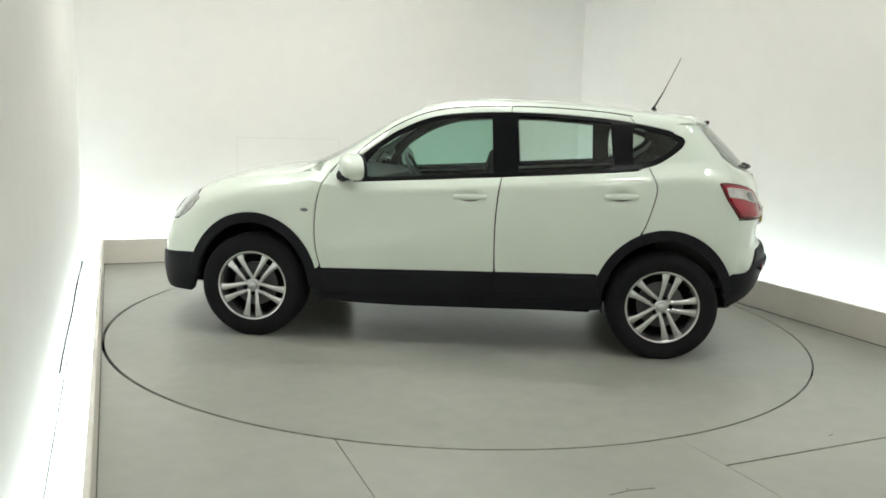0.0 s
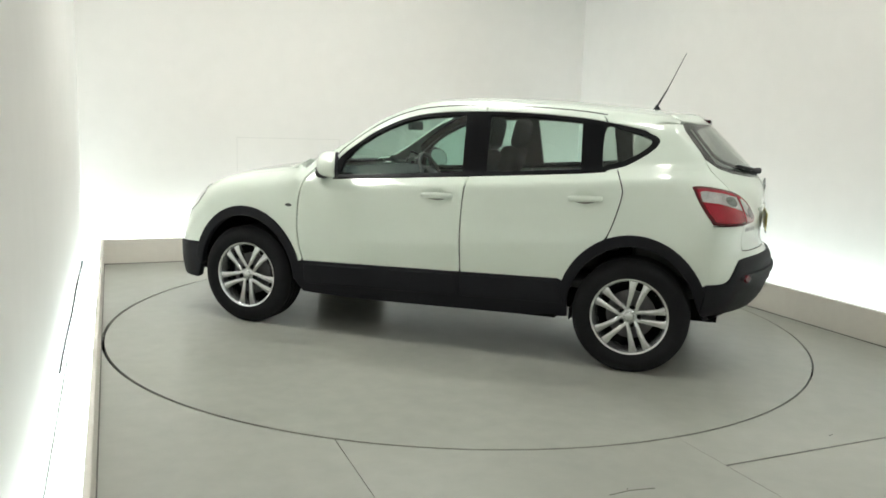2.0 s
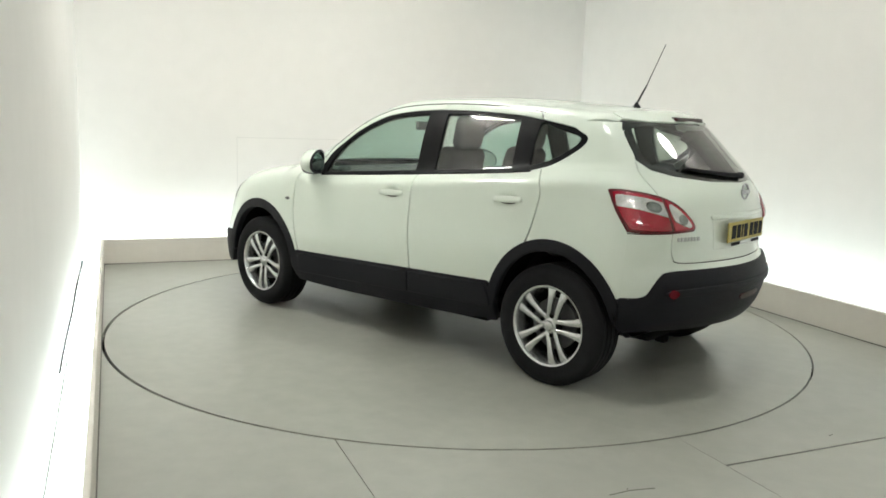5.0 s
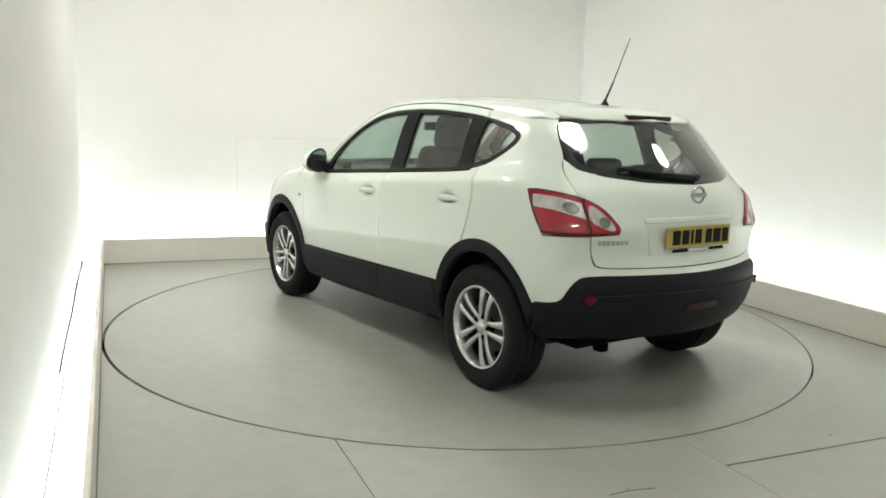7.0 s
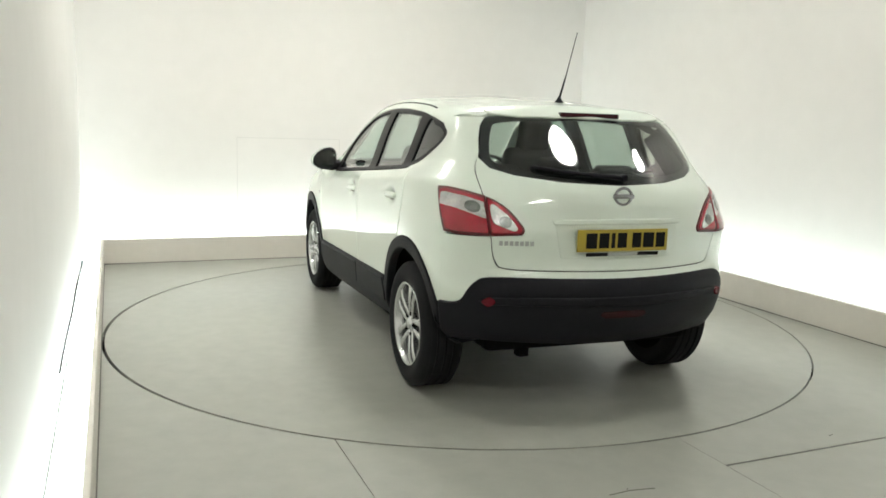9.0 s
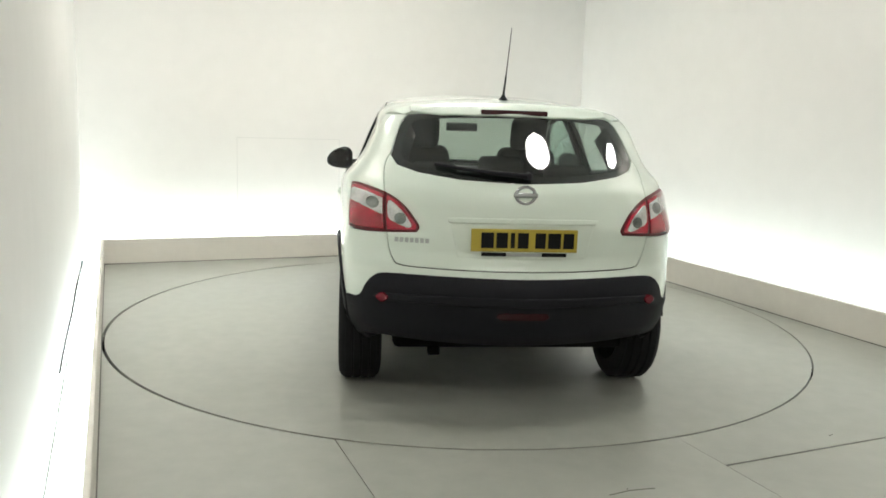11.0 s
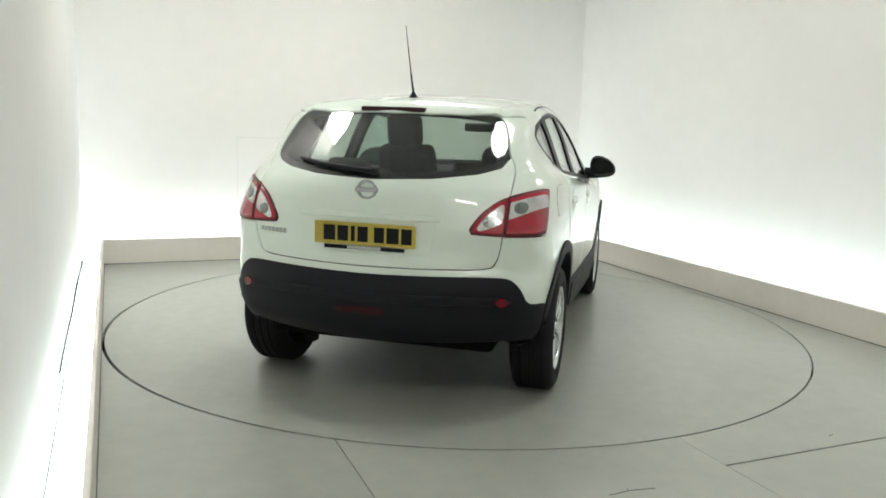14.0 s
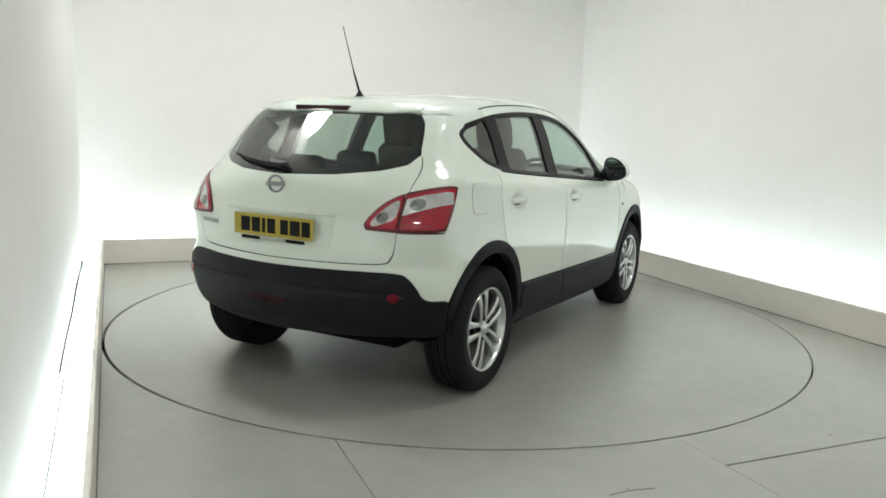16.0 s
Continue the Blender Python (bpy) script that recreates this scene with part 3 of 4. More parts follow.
            if s:
                bmesh.ops.scale(bm, vec=(1, -1, 1), verts=bm.verts[:])
                bmesh.ops.reverse_faces(bm, faces=bm.faces[:])
            # flat grey patch stands for the shade in the handle's recess
            skin("handle_shade", M_SCUFF_SHADE, "S", curve([(x1 - 0.03, z - 0.002), ((x0 + x1) / 2, z + 0.010), (x0 + 0.03, z + 0.004), ((x0 + x1) / 2, z - 0.024)], 6, True), "grey patch painted as the shade under the handle", doors[s], off=0.002, thick=0.004, step=0.03, flip_y=bool(s))
            part("door_handle", bm, M_PAINT, doors[s], "white pull door handle", smooth=True)
    pair("side_repeater", M_BOWL, "S", curve([(0.985, 0.853), (0.960, 0.862), (0.938, 0.853), (0.960, 0.844)], 5, True), "clear side indicator lens", off=0.004, thick=0.006)


def top_panels():
    mir = lambda pts: pts + [(x, -y) for x, y in pts[::-1] if abs(y) > 1e-6]
    ditch = [(0.25, 0.556), (-0.1, 0.544), (-0.6, 0.531), (-1.1, 0.511), (-1.405, 0.490)]
    skin("roof", M_PAINT, "T", mir([(0.315, 0.0), (0.305, 0.25), (0.27, 0.48)] + ditch + [(-1.472, 0.395), (-1.532, 0.2), (-1.552, 0.0)]), step=0.08)
    ws = [(1.10, 0.0), (1.085, 0.25), (1.04, 0.48), (0.965, 0.655), (0.80, 0.625), (0.5, 0.572), (0.285, 0.545), (0.31, 0.25), (0.322, 0.0)]
    ob = skin("windscreen", M_SIDEGLASS, "T", mir(ws), "green tinted windscreen", off=-0.008, thick=0.004, step=0.08)
    ob.visible_shadow = False
    hood = [(2.00, 0.0), (1.985, 0.25), (1.92, 0.48), (1.80, 0.62), (1.70, 0.69), (1.45, 0.735), (1.2, 0.748), (1.0, 0.752), (0.915, 0.742), (0.965, 0.675), (1.045, 0.53), (1.10, 0.28), (1.12, 0.0)]
    skin("bonnet", M_PAINT, "T", mir(hood), off=0.003, step=0.07)
    skin("cowl_grille", M_PLASTIC, "T", mir([(1.13, 0.0), (1.11, 0.28), (1.055, 0.53), (1.02, 0.60), (0.995, 0.585), (1.03, 0.49), (1.075, 0.25), (1.09, 0.0)]), "black plastic scuttle below the windscreen", off=-0.012)
    # spoiler over the rear window
    lip = mir([(-1.560, 0.0), (-1.541, 0.2), (-1.482, 0.40), (-1.440, 0.484), (-1.452, 0.518), (-1.502, 0.514), (-1.542, 0.458), (-1.590, 0.37), (-1.642, 0.20), (-1.660, 0.0)])
    skin("roof_spoiler", M_PAINT, "T", lip, "white roof spoiler", off=0.008, thick=0.022, lip=0.007)


def rear_panels():
    mir = lambda pts: pts + [(-u, v) for u, v in pts[::-1] if abs(u) > 1e-6]
    # window, tailgate
    glass = curve([rear(*q) for q in ((0.0, 1.492), (0.28, 1.487), (0.505, 1.470), (0.560, 1.437), (0.598, 1.34), (0.616, 1.265), (0.590, 1.222), (0.50, 1.192), (0.30, 1.166), (0.0, 1.155))], 4)
    seam = [(0.630, 1.262), (0.655, 1.20), (0.655, 1.10), (0.650, 1.0), (0.645, 0.92), (0.632, 0.83), (0.612, 0.775), (0.575, 0.748), (0.40, 0.742), (0.0, 0.740)]
    edge = curve([rear(*q) for q in seam], 3)
    edge_o = curve([rear(y + (0.0085 if z > 0.76 else 0.004), z - (0.0095 if z < 0.79 else 0)) for y, z in seam], 3)
    out = [rear(0.0, 1.148), rear(0.30, 1.159), rear(0.50, 1.184), rear(0.598, 1.214)]
    gate = out + edge
    tailgate = skin("tailgate", M_PAINT, "R", mir(gate), step=0.045)
    rg = skin("rear_window", M_REARGLASS, "R", mir(glass), "smoked rear window glass", off=0.0, thick=0.005, parent=tailgate)
    rg.visible_shadow = False
    rim = curve([rear(*q) for q in ((0.0, 1.468), (0.27, 1.463), (0.485, 1.444), (0.533, 1.405), (0.565, 1.33), (0.578, 1.27), (0.553, 1.237), (0.47, 1.214), (0.28, 1.194), (0.0, 1.184))], 4)
    skin("window_border", M_GLOSSBLK, "R", mir(glass), "black window border", parent=tailgate, holes=[mir(rim)], off=-0.007, thick=0.004)
    # rear quarter, from the door to the tailgate
    up = [rear(0.634, 1.262), rear(0.619, 1.30), rear(0.603, 1.36), rear(0.574, 1.43), rear(0.542, 1.462)]
    top = [rside(-1.36, 1.463), rside(-1.31, 1.432)]
    back = [turned([q], "S", "R")[0] for q in sh(DLO_END, -0.004, -0.004)[2:]] + [turned([q], "S", "R")[0] for q in sh(CUT_R, -G)[::-1]]
    wheel = [turned([q], "S", "R")[0] for q in arch(WR, AO, BO, 70, 153, 14)]
    low = [rside(-1.715, 0.556), rside(-1.728, 0.556)]
    seam_up = edge_o[::-1]
    cut = [rside(-1.730, 0.70), rside(-1.738, 0.905)]
    lamp_low = [rear(*q) for q in ((0.80, 0.905), (0.651, 0.900))]
    above = [q for q in seam_up if q[1] > 0.905]
    quarter = back + wheel + low + cut + lamp_low + above + up + top
    pair("rear_quarter_panel", M_PAINT, "R", quarter, step=0.025)
    # fuel flap on one side, in a thin grey seam
    flap = lambda d: curve([(-1.515 - d, 1.05), (-1.505 - d, 1.118 + d), (-1.44, 1.128 + d), (-1.375 + d, 1.118 + d), (-1.365 + d, 1.05), (-1.375 + d, 0.982 - d), (-1.44, 0.972 - d), (-1.505 - d, 0.982 - d)], 5, True)
    cap = skin("fuel_flap", M_PAINT, "S", flap(0.0), "round-cornered white fuel flap", off=0.0022, thick=0.004, lip=0.0015, step=0.03, flip_y=True)
    skin("flap_seam", M_SCUFF_SHADE, "S", flap(0.0022), "thin grey seam round the flap", cap, off=0.0008, thick=0.003, lip=0.0005, step=0.03, flip_y=True)
    black_top = [(0.832, 0.556), (0.790, 0.562), (0.760, 0.585), (0.738, 0.635), (0.700, 0.680), (0.640, 0.697), (0.40, 0.700), (0.0, 0.698)]
    bt = curve([rside(-1.7325, 0.556)] + [rear(*q) for q in black_top[1:]], 3)
    inner = [rear(0.651, 0.893)] + [q for q in edge_o if q[1] < 0.893]
    cover = [rside(-1.7405, 0.893), rside(-1.7345, 0.70)] + bt + [(-u, v) for u, v in bt[::-1][1:]] + [(-rside(-1.7345, 0.70)[0], 0.70), (-rside(-1.7405, 0.893)[0], 0.893)]
    cover += [(-u, v) for u, v in inner] + inner[::-1][1:]
    skin("rear_bumper", M_PAINT, "R", cover, "white upper rear bumper", step=0.045)
    blk = [rside(-1.728, 0.552)] + [(u, v - 0.003) for u, v in bt]
    bot = [rear(0.0, 0.372), rear(0.45, 0.380), rear(0.66, 0.388), rear(0.78, 0.372), rside(-1.72, 0.335), rside(-1.705, 0.40)]
    bumper = skin("lower_bumper", M_PLASTIC, "R", mir(bot + blk), "black plastic lower rear bumper", off=0.010, thick=0.06, lip=0.010)
    ledge = [rear(0.0, 0.612), rear(0.40, 0.612), rear(0.66, 0.604), rear(0.70, 0.575), rear(0.68, 0.545), rear(0.40, 0.535), rear(0.0, 0.535)]
    skin("bumper_step", M_PLASTIC, "R", mir(ledge[:3] + [rear(0.69, 0.59), rear(0.66, 0.583), rear(0.4, 0.585), rear(0.0, 0.585)]), "", bumper, off=0.026, thick=0.02, lip=0.008)
    skin("rear_fog_lamp", M_BRAKE, "R", mir([rear(0.0, 0.548), rear(0.115, 0.545), rear(0.125, 0.530), rear(0.10, 0.517), rear(0.0, 0.517)]), "dark red rear fog lamp", bumper, off=0.016, thick=0.01)
    for s in (0, 1):
        skin("reflector", M_REFLECT, "R", curve([rear(*q) for q in ((0.678, 0.592), (0.652, 0.612), (0.626, 0.594), (0.652, 0.572))], 5, True), "small round red reflector", bumper, off=0.034, thick=0.02, flip_y=bool(s))
    # tail lamps: outer on the body, inner on the gate
    for s in (0, 1):
        fl = dict(flip_y=bool(s), step=0.03)
        o1 = curve([rear(0.656, 1.083), rear(0.73, 1.103), rside(-1.66, 1.114), rside(-1.615, 1.112)], 4)
        o2 = curve([rside(-1.615, 1.112), rside(-1.672, 1.01), rside(-1.742, 0.912)], 4)[1:]
        lamp = skin("tail_lamp", M_REDDK, "R", o1 + o2 + [rear(0.78, 0.907), rear(0.655, 0.906)], "red wrap-around tail lamp with a clear upper band", off=0.008, thick=0.03, lip=0.006, **fl)
        low_edge = [rside(-1.668, 1.034), rear(0.772, 1.022), rear(0.72, 1.002), rear(0.664, 0.980)]
        skin("red_lens", M_RED, "R", [rear(0.662, 1.070), rear(0.73, 1.092), rside(-1.665, 1.104), rside(-1.635, 1.100), rside(-1.655, 1.058)] + [rside(-1.70, 0.99), rside(-1.752, 0.923), rear(0.78, 0.919), rear(0.662, 0.918)], "bright red lamp lens", lamp, off=0.012, thick=0.006, lip=0.004, **fl)
        skin("clear_lens", M_CLEAR, "R", [rear(0.664, 1.052), rear(0.73, 1.074), rside(-1.675, 1.087), rside(-1.652, 1.085)] + low_edge, "clear upper lamp lens", lamp, off=0.0155, thick=0.005, lip=0.003, **fl)
        bowl = lambda y, z, r: [rear(y + r * 1.1 * math.cos(2 * math.pi * k / 16), z + r * math.sin(2 * math.pi * k / 16)) for k in range(16)]
        skin("lamp_bowl", M_BOWL, "R", bowl(0.708, 1.030, 0.026), "dark lamp reflector bowl", lamp, off=0.0175, thick=0.003, lip=0.002, **fl)
        gl = curve([rear(*q) for q in ((0.6475, 1.079), (0.60, 1.052), (0.555, 1.014), (0.518, 0.966), (0.499, 0.934), (0.507, 0.914))], 4) + [rear(0.6455, 0.906)]
        inner_l = skin("inner_tail_lamp", M_REDDK, "R", gl, "red edged inner lamp on the tailgate", tailgate, off=0.008, thick=0.03, lip=0.006, **fl)
        skin("red_lens", M_RED, "R", curve([rear(*q) for q in ((0.642, 1.066), (0.60, 1.042), (0.560, 1.006), (0.526, 0.962), (0.510, 0.934), (0.516, 0.922))], 4) + [rear(0.640, 0.918)], "red lamp lens", inner_l, off=0.012, thick=0.006, lip=0.004, **fl)
        skin("reversing_lens", M_CLEAR, "R", curve([rear(*q) for q in ((0.634, 1.042), (0.600, 1.024), (0.564, 0.988), (0.536, 0.950), (0.532, 0.934), (0.548, 0.930), (0.595, 0.946), (0.634, 0.968))], 3, True), "clear reversing lamp lens", inner_l, off=0.0155, thick=0.005, lip=0.003, **fl)
        skin("lamp_bowl", M_BOWL, "R", bowl(0.580, 0.966, 0.024), "dark lamp reflector bowl", inner_l, off=0.0175, thick=0.003, lip=0.002, **fl)
    # number plate, its recess, badge, lettering bars
    zc, x0 = 0.888, float(lift("R", [rear(0.0, 0.888)])[0, 0])
    skin("plate_recess", M_PAINT, "R", mir([rear(0.0, 0.968), rear(0.335, 0.965), rear(0.345, 0.955), rear(0.31, 0.80), rear(0.0, 0.795)]), "", tailgate, off=0.002, thick=0.004)
    skin("boot_grip", M_PAINT, "R", mir([rear(0.0, 0.985), rear(0.36, 0.980), rear(0.352, 0.966), rear(0.0, 0.970)]), "white grip strip above the plate", tailgate, off=0.011, thick=0.012, lip=0.006)
    xp = x0 - 0.016
    plate = part("number_plate", box(xp - 0.006, xp, -0.256, 0.256, zc - 0.054, zc + 0.054, 0.002), M_YELLOW, car, "yellow rear number plate with black bars")
    px = 0.208
    for w, gap in ((0.060, 0.012), (0.055, 0.014), (0.020, 0.014), (0.052, 0.032), (0.050, 0.012), (0.062, 0.012), (0.052, 0)):
        part("bar", box(xp - 0.0075, xp - 0.0055, px - w, px, zc - 0.037, zc + 0.037), M_BLACKINK, plate)
        px -= w + gap
    for y0, y1, pm, lab in ((-0.205, -0.085, M_BLACKINK, "black strip under the plate"), (0.085, 0.205, M_BLACKINK, "black strip under the plate"), (-0.083, 0.083, M_LETTER, "pale middle of the strip")):
        part("plate_strip", box(xp - 0.008, xp - 0.004, y0, y1, zc - 0.076, zc - 0.058, 0.002), pm, plate, lab)
    zb = 1.100
    xb = float(lift("R", [rear(0.0, zb)])[0, 0]) - 0.006
    ring = bmesh.new()
    n, mseg = 32, 8
    rs = [[ring.verts.new((xb + 0.006 * math.cos(b), (0.040 + 0.007 * math.sin(b)) * math.cos(a) * 1.15, zb + (0.040 + 0.007 * math.sin(b)) * math.sin(a))) for b in [2 * math.pi * j / mseg for j in range(mseg)]] for a in [2 * math.pi * i / n for i in range(n)]]
    for i in range(n):
        for j in range(mseg):
            ring.faces.new((rs[i][j], rs[i][(j + 1) % mseg], rs[(i + 1) % n][(j + 1) % mseg], rs[(i + 1) % n][j]))
    bmesh.ops.recalc_face_normals(ring, faces=ring.faces[:])
    box(xb - 0.008, xb + 0.004, -0.058, 0.058, zb - 0.011, zb + 0.011, 0.003, bm=ring)
    part("badge", ring, M_CHROME, tailgate, "round chrome badge with a bar", smooth=True)
    for k in range(7):
        yy = 0.60 - k * 0.024
        q = lift("R", [rear(yy, 0.868)])[0]
        bm = box(-0.002, 0.002, -0.009, 0.009, -0.011, 0.011, 0.001)
        bmesh.ops.transform(bm, matrix=Matrix.Translation((q[0] - 0.003, q[1], q[2])) @ Matrix.Rotation(-math.atan2(0.54 * yy, 1), 4, "Z"), verts=bm.verts[:])
        part("lettering_bar", bm, M_LETTER, tailgate)
    # high brake lamp, wiper
    xs = float(lift("T", [(-1.66, 0.0)])[0, 2])
    part("high_brake_lamp", box(-1.662, -1.600, -0.172, 0.172, xs + 0.002, xs + 0.027, 0.006), M_BRAKE, tailgate, "dark red high brake lamp in the spoiler")
    pts = []
    for y, z in ((-0.02, 1.180), (0.14, 1.190), (0.30, 1.205), (0.42, 1.222)):
        q = lift("R", [rear(y, z)])[0]
        pts.append((q[0] - 0.022, q[1], q[2] + 0.008))
    wiper = part("rear_wiper", tube(pts, 0.013, 0.007), M_PLASTIC, tailgate, "black rear wiper", smooth=True)
    q0 = Vector(pts[0])
    part("pivot", lathe([(0.0001, -0.014), (0.014, -0.014), (0.019, -0.004), (0.019, 0.02), (0.0001, 0.02)], 20, "Y"), M_PLASTIC, wiper, smooth=True).matrix_basis = Matrix.Translation(q0) @ Matrix.Rotation(radians(-90), 4, "Z")
    blade = [Vector(p) + Vector((0.012, 0, -0.004)) for p in pts[1:]]
    part("wiper_blade", tube([blade[0] + Vector((0, -0.10, -0.012)), blade[0], blade[1], blade[2]], 0.006), M_RUBBER, wiper)


def front_panels():
    mir = lambda pts: pts + [(-u, v) for u, v in pts[::-1] if abs(u) > 1e-6]
    fs = lambda x, z: turned([(x, z)], "S", "F")[0]
    f = lambda y, z: (math.atan2(y, 1.10 - 0.25 * y * y), z)
    top = [f(0.0, 0.90), f(0.30, 0.88), f(0.45, 0.76), fs(1.92, 0.725), fs(1.8625, 0.743), fs(1.8025, 0.698), fs(1.7275, 0.599), fs(1.692, 0.572), fs(1.704, 0.538)]
    skin("front_bumper", M_PAINT, "F", mir(top + [f(0.62, 0.512), f(0.3, 0.492), f(0.0, 0.492)]), "white front bumper", step=0.05)
    low = [f(0.0, 0.487), f(0.3, 0.487), f(0.62, 0.507), fs(1.706, 0.532), fs(1.715, 0.36), fs(1.745, 0.285), f(0.70, 0.280), f(0.3, 0.262), f(0.0, 0.258)]
    skin("lower_front_bumper", M_PLASTIC, "F", mir(low), "black plastic lower front bumper", off=0.010, thick=0.05, lip=0.010)
    lamp = curve([fs(1.735, 0.935), fs(1.83, 0.914), f(0.52, 0.880), f(0.41, 0.835), f(0.40, 0.78), f(0.52, 0.735), fs(1.865, 0.752), fs(1.77, 0.812), fs(1.705, 0.885)], 4)
    cx, cz = sum(q[0] for q in lamp) / len(lamp), sum(q[1] for q in lamp) / len(lamp)
    pair("lamp_seal", M_DARK, "F", [(cx + (u - cx) * 1.022, cz + (v - cz) * 1.035) for u, v in lamp], "dark lamp seal", off=0.003, thick=0.02, step=0.03)
    lamps = pair("headlamp", M_LENS, "F", lamp, "clear swept-back headlamp", off=0.007, thick=0.05, step=0.03)
    for s in (0, 1):
        skin("lamp_inner", M_BOWL, "F", curve([f(0.60, 0.855), f(0.54, 0.845), f(0.48, 0.80), f(0.56, 0.765), f(0.62, 0.80)], 4, True), "dark lamp bezel", lamps[s], off=0.011, thick=0.006, flip_y=bool(s), step=0.03)
    skin("front_grille", M_PLASTIC, "F", mir([f(0.0, 0.88), f(0.27, 0.86), f(0.36, 0.74), f(0.30, 0.68), f(0.0, 0.67)]), "black front grille", off=0.008, thick=0.02)


def under_body():
    # black sheets inside the skin, put there as the shade of the shut lines
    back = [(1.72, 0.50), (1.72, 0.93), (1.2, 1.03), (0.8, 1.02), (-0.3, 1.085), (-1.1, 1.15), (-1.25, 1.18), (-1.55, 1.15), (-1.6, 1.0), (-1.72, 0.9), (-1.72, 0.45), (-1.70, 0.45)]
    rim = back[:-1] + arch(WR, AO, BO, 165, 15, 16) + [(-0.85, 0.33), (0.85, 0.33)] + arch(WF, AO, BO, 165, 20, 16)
    pair("side_gap_shade", M_DARK, "S", rim, "black sheet inside doors and sill that puts shade into the gaps", off=-0.024, thick=0.006, step=0.1)
    mir = lambda pts: pts + [(-u, v) for u, v in pts[::-1] if abs(u) > 1e-6]
    skin("tail_gap_shade", M_DARK, "R", mir([rear(0, 1.13), rear(0.45, 1.14), rear(0.66, 1.20), rear(0.78, 1.10), rear(0.80, 0.85), rear(0.80, 0.45), rear(0, 0.45)]), "black sheet inside the tailgate that puts shade into the gaps", off=-0.030, thick=0.006, step=0.1)
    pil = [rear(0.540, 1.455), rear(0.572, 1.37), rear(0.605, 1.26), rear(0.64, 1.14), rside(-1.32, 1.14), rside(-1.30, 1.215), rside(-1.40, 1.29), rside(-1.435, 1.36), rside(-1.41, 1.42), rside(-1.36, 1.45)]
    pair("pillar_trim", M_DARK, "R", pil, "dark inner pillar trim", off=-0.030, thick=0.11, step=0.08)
    skin("headlining", M_LINER, "T", [(0.26, 0.53), (-0.6, 0.52), (-1.45, 0.45), (-1.50, 0.0), (-1.45, -0.45), (-0.6, -0.52), (0.26, -0.53), (0.30, 0.0)], "pale cloth headlining", off=-0.035, thick=0.01, step=0.12)
    low = turned(DLO_TOP, "S", "L")
    # black strip below the roof seams, in place of their shade
    pair("rail_gap_shade", M_DARK, "L", [(x, a - 0.02) for x, a in low if -1.30 < x < 0.66] + [(x, a - 0.12) for x, a in low if -1.30 < x < 0.66][::-1], "black strip under the roof rail that puts shade into the seams", off=-0.026, thick=0.01, step=0.1)
    bm = box(-1.80, 1.95, -0.60, 0.60, 0.29, 0.44, 0.03)
    box(-0.88, 0.88, -0.84, 0.84, 0.27, 0.40, 0.02, bm=bm)
    box(-1.80, -1.68, -0.58, 0.58, 0.345, 0.46, 0.02, bm=bm)
    box(-0.75, 0.7, -0.45, -0.1, 0.22, 0.28, 0.02, bm=bm)
    part("underbody", bm, M_DARK, car, "dark underbody")
    for cx in (WF, WR):
        for s in (-1, 1):
            me = bmesh.new()
            pts = arch(0, 0.405, 0.445, 14, 166, 24)
            a = [[me.verts.new((cx + x, s * y, z)) for x, z in pts] for y in (0.845, 0.45)]
            for i in range(len(pts) - 1):
                me.faces.new((a[0][i], a[0][i + 1], a[1][i + 1], a[1][i]))
            me.faces.new(a[1])
            part("wheel_housing", me, M_DARK, car, "black wheel arch liner")
    for s in (-1, 1):
        part("mud_flap", box(-0.955, -0.945, s * 0.70 - 0.10, s * 0.70 + 0.10, 0.265, 0.34, 0.004), M_PLASTIC, car, "small black mud flap")
    part("tow_bracket", box(-1.80, -1.74, 0.36, 0.42, 0.255, 0.30, 0.006), M_DARK, car)


